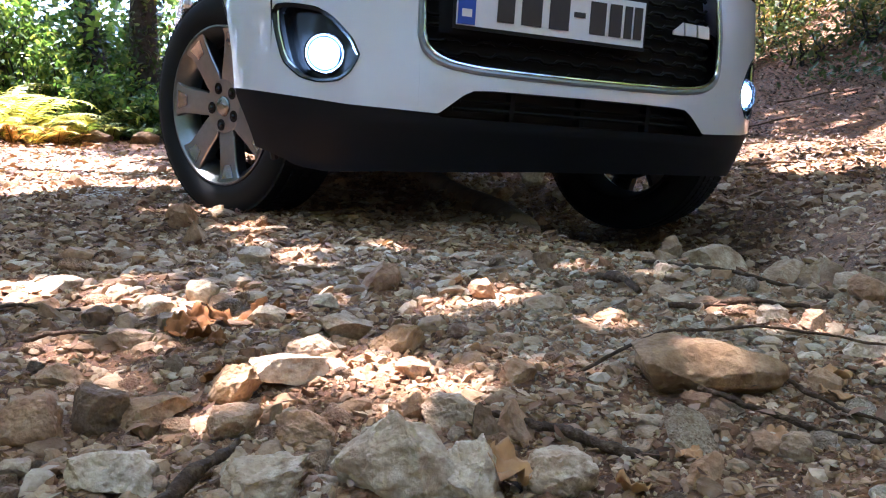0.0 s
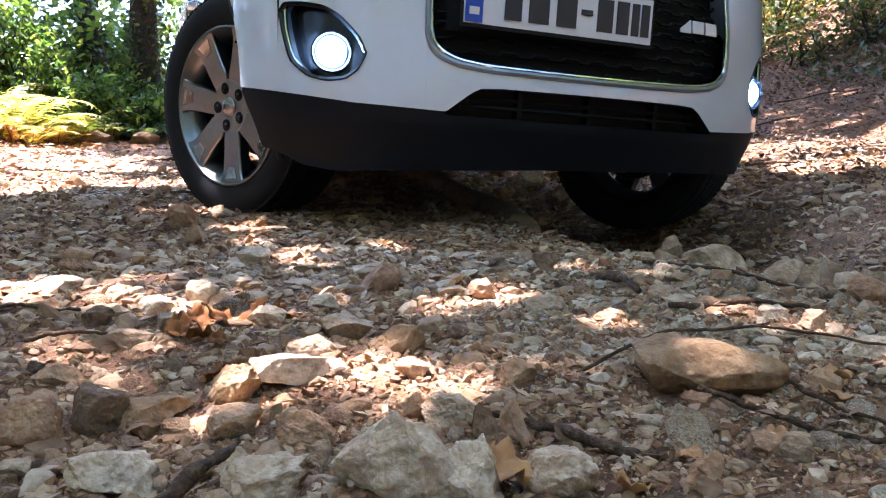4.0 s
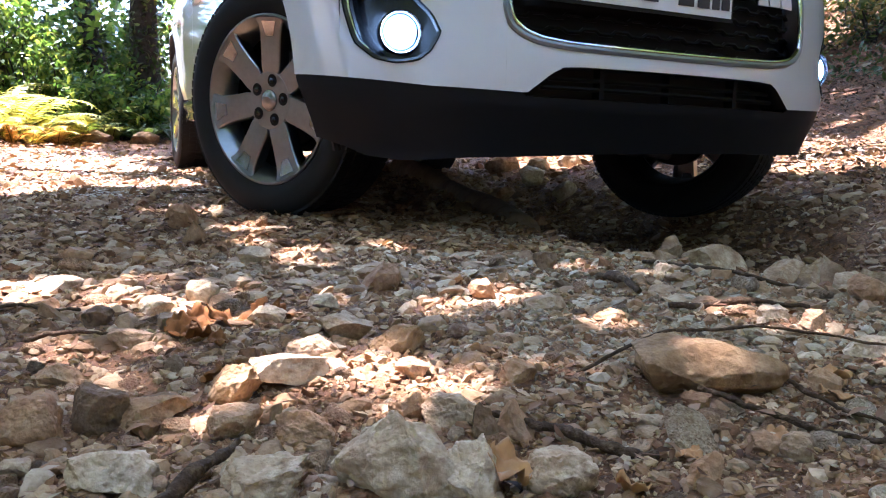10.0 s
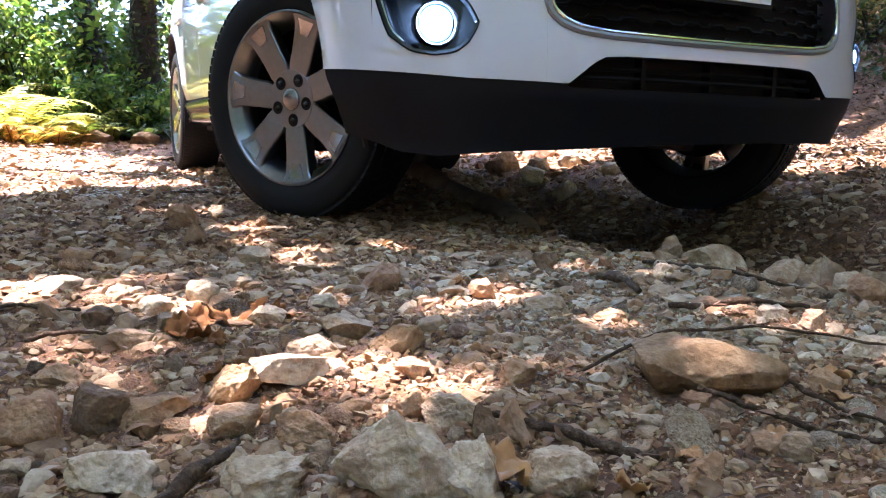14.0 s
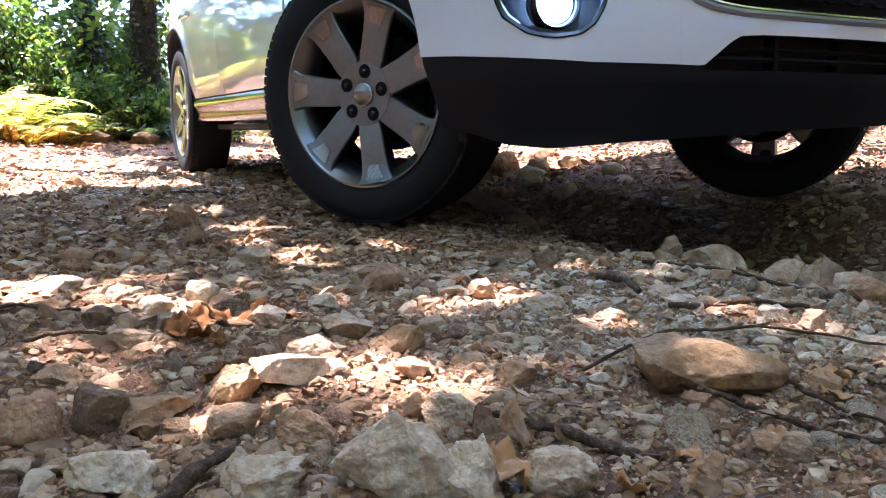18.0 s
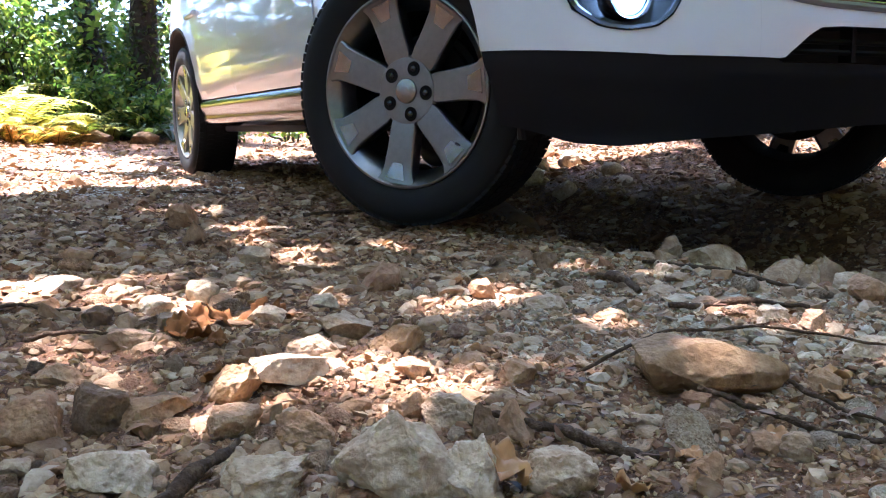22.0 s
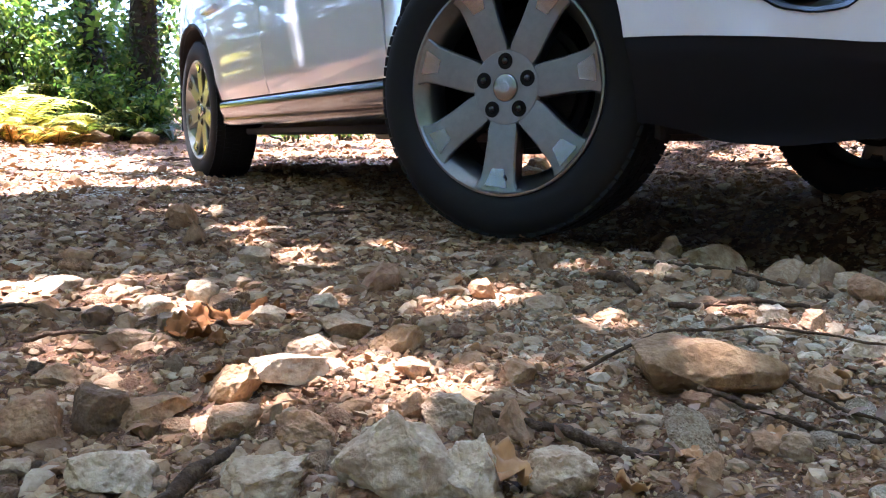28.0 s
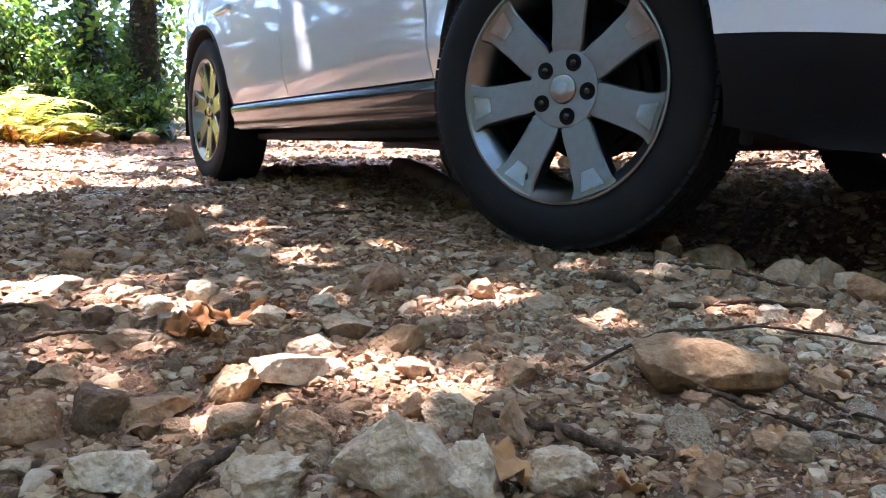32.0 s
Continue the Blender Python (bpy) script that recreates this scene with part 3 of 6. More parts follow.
BELT = 0.60
for s, side in ((-1, "right"), (1, "left")):
    fender = part("front_fender", side_panel(-0.498, 0.335, 0.044, 0.56, s), M_paint, car, "glossy white front wing")
    door = part("front_door", side_panel(-1.578, -0.503, 0.046, BELT, s, lean=-0.06), M_paint, car, "glossy white door")
    part("door_handle", box(-1.46, -1.24, s * 0.885 - 0.016, s * 0.885 + 0.016, 0.45, 0.475, 0.006), M_paint, door)
    door = part("rear_door", side_panel(-2.50, -1.583, 0.046, BELT, s, lean=-0.06), M_paint, car, "glossy white door")
    part("door_handle", box(-2.42, -2.20, s * 0.885 - 0.016, s * 0.885 + 0.016, 0.45, 0.475, 0.006), M_paint, door)
    part("rear_quarter", side_panel(-3.36, -2.505, 0.046, BELT + 0.02, s), M_paint, car, "glossy white rear quarter panel")
    # Sill: a rounded silver-grey rail under the doors.
    xs = np.linspace(-2.275, -0.40, 60)
    prof = [(0.848, 0.040), (0.858, 0.036), (0.864, 0.024), (0.862, 0.004), (0.852, -0.020), (0.848, -0.040), (0.85, -0.056), (0.842, -0.070), (0.80, -0.086), (0.70, -0.088)]
    P = np.array([[(x, s * (yy + 0.006 * math.sin((x + 2.3) / 1.9 * math.pi)), zz) for x in xs] for yy, zz in prof])
    part("sill", grid_bm(P), M_sill, car, "silver-grey sill trim")
    part("sill_gap", box(-2.29, -0.47, s * 0.80 - 0.04, s * 0.80 + 0.04, 0.030, 0.052), M_plastic, car)
    part("floor_edge", box(-2.22, -0.45, s * 0.62 - 0.14, s * 0.62 + 0.14, -0.112, -0.07, 0.01), M_dirtyplastic, car)
    # Wheel arch liners and trims.
    for cx in (0.0, -2.67):
        ang = np.linspace(radians(-17 if s < 0 else -8) if cx == 0 else radians(-10), radians(190), 40)

        def rim_y(a, cx=cx):
            """Half width of the body at the arch's edge; it draws in below the axle at the front."""
            z = 0.432 * np.sin(a)
            y = side_y(cx + 0.44 * np.cos(a), z) - 0.006
            low = (0.058 * np.clip((0.045 - z) / 0.13, 0, 1.25) ** 1.15) if cx == 0 else 0 * z
            return np.where(np.cos(a) > 0, y - low, y)
        P = np.array([[(cx + r * math.cos(a), s * (rim_y(a) + dy if dy else min(y, rim_y(a) - 0.03)), r * math.sin(a)) for a in ang] for r, dy, y in ((0.433, -0.002, 0), (0.416, -0.008, 0), (0.408, 0, 0.70), (0.40, 0, 0.50), (0.12, 0, 0.49))])
        part("wheel_arch_liner", grid_bm(P), M_plastic, car)
        a0, a1 = (radians(-17 if s < 0 else -8), radians(174)) if cx == 0 else (radians(6), radians(176))
        a = np.linspace(a0, a1, 60)
        part("arch_trim", tube(np.stack([cx + 0.430 * np.cos(a), s * (rim_y(a) - 0.003), 0.430 * np.sin(a)], -1), 0.0125, 8), M_plastic, car, "black arch trim")
    # Headlight, mirror, side glass, pillars.
    yy = s * np.linspace(0.45, 0.835, 24)
    part("headlight", nose_strip(yy, const(NOSE_TOP), lambda y: 0.52 + 0.12 * (np.abs(y) - 0.45), 4), M_glass, car, "clear headlight")
    P = np.array([[(x, s * (0.855 - 0.28 * k), BELT + 0.004 + k * h) for x, h in zip(np.linspace(-0.55, -2.95, 24), 0.60 * np.sin(np.linspace(0.02, 0.97, 24) * math.pi) ** 0.35)] for k in (0.0, 0.25, 0.5, 0.75, 1.0)])
    part("side_window", grid_bm(P), M_glass, car, "dark side glass")
    bm = bmesh.new()
    bmesh.ops.create_uvsphere(bm, u_segments=20, v_segments=12, radius=1)
    bm.transform(Matrix.Translation((-0.62, s * 0.99, 0.66)) @ Matrix.Diagonal((0.06, 0.12, 0.085, 1)))
    part("door_mirror", bm, M_paint, car, "white door mirror")
    part("roof_rail", tube([(-0.95, s * 0.60, 1.215), (-1.3, s * 0.61, 1.25), (-2.2, s * 0.61, 1.24), (-2.75, s * 0.59, 1.19)], 0.012), M_chrome, car)
    part("tail_light", box(-3.40, -3.30, s * 0.64 - 0.09, s * 0.64 + 0.09, 0.42, 0.62, 0.03), M_red, car, "red tail light")
# Bonnet, screens, roof and tail.
hx = np.linspace(0.80, -0.48, 16)
hyy = np.linspace(-1, 1, 25)
P = np.array([[(x - 0.10 * v * v * (x > 0), v * min(0.845, 0.70 + 0.5 * (0.82 - x)), 0.47 + 0.19 * math.sqrt(max(0.0, (0.82 - x) / 1.3)) + 0.02 * (1 - v ** 4)) for v in hyy] for x in hx])
part("bonnet", grid_bm(P), M_paint, car, "glossy white bonnet")
P = np.array([[(-0.45 - 0.72 * k, v * (0.76 - 0.18 * k), 0.655 + 0.57 * k + 0.035 * (1 - v * v)) for v in hyy] for k in np.linspace(0, 1, 8)])
part("windscreen", grid_bm(P), M_glass, car, "dark windscreen")
P = np.array([[(x, v * 0.60, 1.225 + 0.04 * (1 - v * v) - 0.03 * ((x + 1.9) / 1.0) ** 2) for v in hyy] for x in np.linspace(-1.14, -2.95, 16)])
part("roof", grid_bm(P), M_paint, car, "glossy white roof")
P = np.array([[(-2.93 - 0.40 * k, v * (0.58 + 0.16 * k), 1.18 - 0.53 * k) for v in hyy] for k in np.linspace(0, 1, 8)])
part("rear_window", grid_bm(P), M_glass, car)
P = np.array([[(-3.33 - 0.03 * math.sin(k * 3) - 0.05 * (1 - v * v), v * 0.76, 0.66 - 0.40 * k) for v in hyy] for k in np.linspace(0, 1, 8)])
part("tailgate", grid_bm(P), M_paint, car)
P = np.array([[(-3.34 - 0.06 * (1 - abs(v) ** 2.4), v * 0.80, 0.27 - 0.36 * k) for v in hyy] for k in np.linspace(0, 1, 6)])
part("rear_bumper", grid_bm(P), M_dirtyplastic, car)
part("floor_pan", box(-3.25, 0.30, -0.50, 0.50, -0.10, -0.06, 0.01), M_dirtyplastic, car)
part("cabin_core", box(-2.15, -0.50, -0.79, 0.79, -0.06, 0.58, 0.03), M_plastic, car)
part("engine_block", box(-0.45, 0.55, -0.45, 0.45, -0.06, 0.44, 0.05), M_plastic, car)
part("boot_core", box(-3.28, -2.2, -0.47, 0.47, -0.06, 0.62, 0.05), M_plastic, car)
part("rear_axle_beam", tube([(-2.67, -0.62, -0.03), (-2.64, -0.3, -0.07), (-2.64, 0.3, -0.07), (-2.67, 0.62, -0.03)], 0.035), M_steel, car)
part("front_arm", tube([(0.02, -0.66, -0.11), (-0.03, -0.35, -0.09)], 0.025), M_steel, car)
part("front_arm", tube([(0.02, 0.66, -0.11), (-0.03, 0.35, -0.09)], 0.025), M_steel, car)
part("exhaust_pipe", tube([(0.2, 0.1, -0.10), (-1.0, 0.15, -0.12), (-2.2, 0.2, -0.12), (-2.9, 0.45, -0.11), (-3.38, 0.5, -0.11)], 0.028), M_steel, car)


# ---- wheels ----
M_pad = surface("machined_alloy", [(0.35, (0.30, 0.30, 0.28)), (0.7, (0.34, 0.34, 0.315))], scale=40, rough=(0.20, 0.26), bump=0, metal=1.0)

def make_tyre():
    prof = [(0.236, 0.090), (0.250, 0.0985), (0.262, 0.107), (0.285, 0.112), (0.310, 0.1115), (0.330, 0.106), (0.342, 0.095), (0.3465, 0.075)]
    pr = prof + [(0.348, 0.03), (0.348, -0.03)] + [(r, -a) for r, a in prof[::-1]]
    bm = lathe([(r, a) for r, a in pr], 96)
    return bm


def make_wheel(name, lip):
    """A wheel whose outer lip lies at y = lip in its own space; the axis is y and the outside -y."""
    c = lip + 0.10
    bm = lathe([(0.205, c - 0.03), (0.216, c - 0.072), (0.228, c - 0.085), (0.238, c - 0.098), (0.244, c - 0.1055), (0.2495, c - 0.105), (0.2505, c - 0.09), (0.240, c - 0.082), (0.236, c - 0.03)], 96)
    wheel = part(name, bm, M_alloy, car, "seven-spoke alloy wheel")
    # The barrel is near black, like the brake parts behind the spokes.
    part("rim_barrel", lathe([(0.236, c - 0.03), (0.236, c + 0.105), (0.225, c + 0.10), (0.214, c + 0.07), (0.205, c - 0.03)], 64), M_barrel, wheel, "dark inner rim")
    bm = make_tyre()
    bm.transform(Matrix.Translation((0, c, 0)))
    part("tyre", bm, M_rubber, wheel, "dusty black tyre")
    # Tread blocks along the shoulder.
    bm = bmesh.new()
    for k in range(84):
        a = 2 * math.pi * k / 84
        for row, (y, w, sk) in enumerate(((-0.081, 0.034, 0.10), (-0.040, 0.036, -0.08), (0.0, 0.034, 0.06), (0.040, 0.036, -0.08), (0.081, 0.034, 0.10))):
            g = bmesh.ops.create_cube(bm, size=1)["verts"]
            rr = 0.3455 if abs(y) < 0.06 else 0.3415
            t = Matrix.Rotation(a + row * 0.03, 4, "Y") @ Matrix.Translation((0, c + y, -rr)) @ Matrix.Rotation(sk, 4, "Z") @ Matrix.Diagonal((0.022, w, 0.011, 1))
            bmesh.ops.transform(bm, matrix=t, verts=g)
    part("tread", bm, M_rubber, wheel, smooth=False)
    # Spokes: broad, flared to the rim, with a stepped pocket at the outer end.
    rows = [(0.050, 0.024, -0.083), (0.075, 0.0345, -0.085), (0.092, 0.0385, -0.0865), (0.105, 0.0392, -0.0875), (0.13, 0.0395, -0.089), (0.16, 0.041, -0.091), (0.195, 0.044, -0.093), (0.213, 0.047, -0.095), (0.226, 0.054, -0.098), (0.238, 0.064, -0.101)]
    for k in range(7):
        rot = Matrix.Rotation(2 * math.pi * k / 7, 4, "Y")
        front = np.array([[(-w, c + y + 0.004, -r), (-w * 0.92, c + y, -r), (0, c + y - 0.0006, -r), (w * 0.92, c + y, -r), (w, c + y + 0.004, -r)] for r, w, y in rows])
        bm = grid_bm(front)
        edge = [e for e in bm.edges if e.is_boundary]
        ex = bmesh.ops.extrude_edge_only(bm, edges=edge)
        for v in ex["geom"]:
            if isinstance(v, bmesh.types.BMVert):
                v.co.y += 0.036
                v.co.x *= 0.97
        bm.transform(rot)
        part("spoke", bm, M_alloy, wheel)
        pad = np.array([[(-w, c + y - 0.0022, -r), (w, c + y - 0.0022, -r)] for r, w, y in ((0.186, 0.016, -0.0925), (0.205, 0.021, -0.0942), (0.228, 0.030, -0.0985))])
        bm = grid_bm(pad)
        bmesh.ops.recalc_face_normals(bm, faces=bm.faces)
        bmesh.ops.solidify(bm, geom=bm.faces[:], thickness=0.0025)
        bm.transform(rot)
        part("spoke_pad", bm, M_pad, wheel)
    h = c - 0.021
    bm = lathe([(0.0005, h - 0.064), (0.034, h - 0.0645), (0.066, h - 0.066), (0.083, h - 0.066), (0.09, h - 0.058), (0.09, h - 0.02)], 48)
    part("hub_face", bm, M_alloy, wheel)
    bm = lathe([(0.0005, h - 0.0715), (0.026, h - 0.0713), (0.0295, h - 0.0704), (0.0315, h - 0.0685), (0.0325, h - 0.064)], 32)
    part("hub_cap", bm, M_pad, wheel, "plain grey hub cap")
    part("cap_disc", lathe([(0.0005, h - 0.0728), (0.012, h - 0.0727), (0.0135, h - 0.0712)], 24), M_pad, wheel)
    for k in range(5):
        a = 2 * math.pi * k / 5 - radians(30.86)
        px, pz = 0.0600 * math.sin(a), -0.0600 * math.cos(a)
        # A flat black disc paints the dark of the recess round each nut.
        bm = lathe([(0.0005, h - 0.0665), (0.0165, h - 0.0668), (0.0185, h - 0.0672), (0.0192, h - 0.062)], 20)
        bm.transform(Matrix.Translation((px, 0, pz)))
        part("lug_recess_disc", bm, M_grille, wheel)
        bm = lathe([(0.0005, h - 0.0735), (0.005, h - 0.0730), (0.0085, h - 0.070), (0.0105, h - 0.0606)], 12)
        bm.transform(Matrix.Translation((px, 0, pz)))
        part("lug_nut", bm, M_gloss, wheel)
    bm = tube([(0.026, c - 0.075, -0.222), (0.024, c - 0.090, -0.214), (0.022, c - 0.100, -0.200)], [0.005, 0.0045, 0.0035], 8)
    part("valve", bm, M_gloss, wheel)
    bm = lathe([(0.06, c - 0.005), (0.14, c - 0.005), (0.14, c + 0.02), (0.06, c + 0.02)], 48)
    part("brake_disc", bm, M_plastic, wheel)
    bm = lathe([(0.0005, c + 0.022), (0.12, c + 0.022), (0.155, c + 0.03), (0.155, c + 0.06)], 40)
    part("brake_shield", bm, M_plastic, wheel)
    return wheel


wheel_fr = make_wheel("wheel", -0.13)
wheel_fl = make_wheel("wheel", -0.13)
wheel_rr = make_wheel("wheel", -0.13)
wheel_rl = make_wheel("wheel", -0.13)

# ---- stones ----
def ico(level):
    bm = bmesh.new()
    bmesh.ops.create_icosphere(bm, subdivisions=level, radius=1.0)
    v = np.array([q.co[:] for q in bm.verts])
    f = np.array([[w.index for w in p.verts] for p in bm.faces])
    bm.free()
    return v, f


ICO = {k: ico(k) for k in (1, 2, 3, 4, 5, 6)}


def rock_points(v, seed, cuts=9, rough=0.05, low=0.55, high=0.9, shape=(1, 1, 1)):
    """A broken stone: a ball cut by planes, then weathered by lumps, pits and a fine grain."""
    r = np.random.default_rng(seed)
    p = v.copy()
    for _ in range(cuts):
        n = r.normal(size=3)
        n /= np.linalg.norm(n)
        d = r.uniform(low, high)
        over = np.maximum(p @ n - d, 0)
        p -= over[:, None] * n * 0.97
    if rough:
        ph = r.uniform(0, 50, 3)
        for sc, am in ((1.7, 1.5), (3.6, 1.0), (8.0, 0.6), (17.0, 0.28)):
            k = np.array([noise.noise(Vector(q * sc + ph)) for q in p * np.array(shape)])
            k = np.minimum(k, 0.25) * 1.3 if sc > 7 else k
            p += v * (k * rough * am)[:, None]
    return p


def stone_material(name, a, b, c, tint, stain=(0.20, 0.115, 0.062), scale=1.0):
    return surface(name, [(0.25, a), (0.44, b), (0.58, c), (0.78, tint)], scale=30 * scale, detail=12, rough=(0.75, 0.98), bump=0.8, bump_scale=150 * scale, bump_dist=0.005 / scale, object_random=0.16, spec=0.25, mottle=(stain, 46.0 * scale, 0.6))


ROCK_TONES = {"tan": ((0.164, 0.0756, 0.0368), (0.349, 0.196, 0.103), (0.469, 0.294, 0.168), (0.592, 0.428, 0.271)),
              "grey": ((0.126, 0.0743, 0.0402), (0.294, 0.19, 0.112), (0.434, 0.315, 0.204), (0.656, 0.524, 0.37)),
              "pale": ((0.273, 0.163, 0.0919), (0.474, 0.348, 0.225), (0.595, 0.469, 0.329), (0.738, 0.618, 0.465)),
              "rust": ((0.0962, 0.0437, 0.0236), (0.243, 0.129, 0.0709), (0.371, 0.223, 0.131), (0.513, 0.376, 0.25)),
              "ochre": ((0.0774, 0.0403, 0.019), (0.233, 0.134, 0.065), (0.352, 0.222, 0.114), (0.492, 0.349, 0.199)),
              "brown": ((0.0485, 0.0268, 0.0149), (0.127, 0.0743, 0.0416), (0.206, 0.132, 0.079), (0.325, 0.23, 0.144))}
M_rock = {k: stone_material(k + "_limestone", *v) for k, v in ROCK_TONES.items()}
M_chip = {k: stone_material(k + "_chip", *v, scale=0.12) for k, v in ROCK_TONES.items()}
WORDS = {"tan": "tan limestone rock with weathered faces", "grey": "grey-brown limestone rock with pale edges", "pale": "pale whitish limestone rock",
         "ochre": "smooth ochre-brown limestone rock", "rust": "rust-stained reddish limestone rock", "brown": "dark brown earthy rock"}

ROCKS = []


def rock(tone, x, y, w, d, h, turn=0.0, seed=0, sink=0.25, cuts=13, rough=0.075, under=0.0, boxy=0.92, taper=0.0, peak=0.0, tip=(0, 0)):
    """A rock of that width, depth and height over the ground; taper draws its top together over a point peak widths off its middle."""
    ROCKS.append((x, y, w, d))
    level = 6 if w > 0.045 and y < 1.0 else 5 if y < 1.3 else 4
    v, f = ICO[level]
    tall = h / (1 - sink)
    p = rock_points(v, seed, cuts, rough, 0.45, 0.9, (1, d / w, tall / w))
    p = (p - (p.max(0) + p.min(0)) / 2) / (p.max(0) - p.min(0))
    p = np.sign(p) * 0.5 * (2 * np.abs(p)) ** boxy
    low = np.clip(0.12 - p[:, 2], 0, 0.5) * 2
    p[:, 1] *= np.where(p[:, 1] < 0, 1 - under * low, 1)
    if taper:
        up = np.clip(p[:, 2] + 0.15, 0, 0.65) / 0.65
        p[:, 0] = peak * up + p[:, 0] * (1 - taper * up)
        p[:, 1] *= 1 - 0.6 * taper * up
    p = p * np.array([w, d, tall])
    me = mesh_of("rock", p, f, M_rock[tone], smooth=True)
    me.set_sharp_from_angle(angle=radians(32))
    ob = new("rock", me)
    z = float(height(x, y)) + tall * (0.5 - sink)
    ob.matrix_world = pose(x, y, z, tip[0], tip[1], turn)
    size = "large " if w > 0.11 else ""
    return tagged(ob, size + WORDS[tone] + (" half sunk in the gravel" if w > 0.06 else " lying on the gravel"), "rock", "loose rocks on the track")


# The rocks that stand out, from near to far: tone, x, y, width, depth, height.
rock("pale", -0.040, 0.615, 0.112, 0.080, 0.066, 6, 100, taper=0.55, peak=0.02, cuts=14, rough=0.09, boxy=0.85)
rock("pale", 0.020, 0.615, 0.055, 0.055, 0.056, -12, 171, taper=0.15, boxy=0.85, rough=0.09)
rock("ochre", 0.281, 0.832, 0.168, 0.096, 0.055, -4, 941, cuts=12, rough=0.075, under=0.65, sink=0.12, boxy=0.8, taper=0.12, tip=(7, -3))
rock("tan", -0.400, 0.753, 0.066, 0.050, 0.040, 0, 102, boxy=0.8, cuts=9)
rock("brown", -0.352, 0.792, 0.064, 0.045, 0.046, -5, 110)
rock("tan", -0.299, 0.806, 0.076, 0.048, 0.022, 8, 103)
rock("ochre", -0.300, 0.775, 0.033, 0.027, 0.021, 0, 108)
rock("pale", -0.272, 0.639, 0.080, 0.052, 0.033, -6, 106, sink=0.3, rough=0.1)
rock("grey", -0.376, 0.674, 0.030, 0.024, 0.014, 20, 114)
rock("tan", -0.346, 0.678, 0.026, 0.021, 0.011, 0, 116)
rock("grey", -0.236, 0.636, 0.023, 0.018, 0.010, 0, 118)
rock("ochre", -0.232, 0.851, 0.076, 0.050, 0.040, -24, 104, taper=0.45, peak=0.22)
rock("pale", -0.171, 0.872, 0.088, 0.054, 0.026, 12, 119)
rock("tan", -0.198, 0.740, 0.052, 0.040, 0.028, 5, 120)
rock("pale", -0.146, 0.612, 0.078, 0.060, 0.036, 14, 107, rough=0.12)
rock("grey", -0.172, 0.778, 0.027, 0.020, 0.018, 60, 121)
rock("tan", -0.126, 0.725, 0.064, 0.046, 0.033, -18, 122, rough=0.11)
rock("grey", 0.005, 0.740, 0.050, 0.036, 0.032, 10, 115, cuts=9)
rock("brown", 0.038, 0.702, 0.027, 0.022, 0.036, 0, 143, taper=0.3)
rock("tan", 0.067, 0.713, 0.036, 0.027, 0.036, 15, 144, taper=0.4)
rock("pale", 0.092, 0.622, 0.066, 0.052, 0.037, 0, 211, cuts=14, rough=0.09)
rock("tan", -0.032, 0.756, 0.040, 0.027, 0.030, 30, 145)
rock("grey", -0.109, 0.680, 0.024, 0.018, 0.019, 0, 146)
rock("rust", -0.110, 1.388, 0.074, 0.055, 0.048, 35, 113, taper=0.55, peak=0.25)
rock("pale", -0.185, 1.238, 0.052, 0.038, 0.020, 0, 117)
rock("brown", -0.486, 1.113, 0.048, 0.036, 0.026, 0, 123)
rock("ochre", -0.056, 0.968, 0.070, 0.048, 0.032, 0, 105)
rock("grey", 0.499, 1.80, 0.078, 0.075, 0.100, 0, 124, sink=0.15)
rock("grey", 0.580, 1.72, 0.155, 0.115, 0.100, -16, 125, cuts=11, rough=0.05, taper=0.2, sink=0.15)
rock("pale", 0.403, 1.452, 0.036, 0.030, 0.023, 0, 126)
rock("grey", 0.620, 1.470, 0.090, 0.070, 0.040, 22, 127)
rock("grey", 0.746, 1.55, 0.082, 0.075, 0.120, 10, 128, taper=0.35, sink=0.15)
rock("grey", 0.713, 1.60, 0.054, 0.054, 0.110, 0, 129, sink=0.15)
rock("grey", 0.665, 1.46, 0.055, 0.050, 0.045, 40, 131, taper=0.3)
rock("pale", 0.688, 1.36, 0.066, 0.055, 0.033, 0, 132)
rock("tan", 0.677, 1.262, 0.068, 0.056, 0.037, 0, 133, cuts=9)
rock("grey", 0.908, 1.65, 0.105, 0.10, 0.190, -20, 134, sink=0.15)
rock("brown", 0.837, 1.63, 0.085, 0.08, 0.150, 0, 160, sink=0.15)
rock("grey", 0.455, 1.64, 0.045, 0.040, 0.026, 0, 161)
rock("grey", 0.161, 1.258, 0.072, 0.052, 0.025, 10, 162)
rock("tan", 0.066, 1.350, 0.049, 0.042, 0.038, 0, 148)
rock("tan", 0.238, 1.150, 0.047, 0.035, 0.020, 0, 149)
rock("brown", 0.196, 1.545, 0.045, 0.035, 0.034, 20, 150)
rock("tan", 0.407, 0.835, 0.042, 0.032, 0.022, -10, 142)
rock("pale", 0.503, 0.930, 0.062, 0.042, 0.022, 0, 141)
rock("rust", 0.253, 0.779, 0.034, 0.028, 0.020, 0, 140)
rock("tan", 0.288, 0.686, 0.040, 0.030, 0.018, -20, 151)
rock("pale", 0.195, 0.740, 0.032, 0.024, 0.016, 0, 152)
rock("tan", 0.211, 0.624, 0.038, 0.026, 0.026, 30, 153)
rock("grey", 0.308, 0.670, 0.033, 0.025, 0.023, 0, 154)
rock("pale", -0.437, 1.205, 0.058, 0.048, 0.028, 12, 155)
rock("pale", -0.391, 1.300, 0.052, 0.040, 0.036, 0, 156)
rock("pale", -0.250, 1.135, 0.054, 0.040, 0.028, -20, 157)
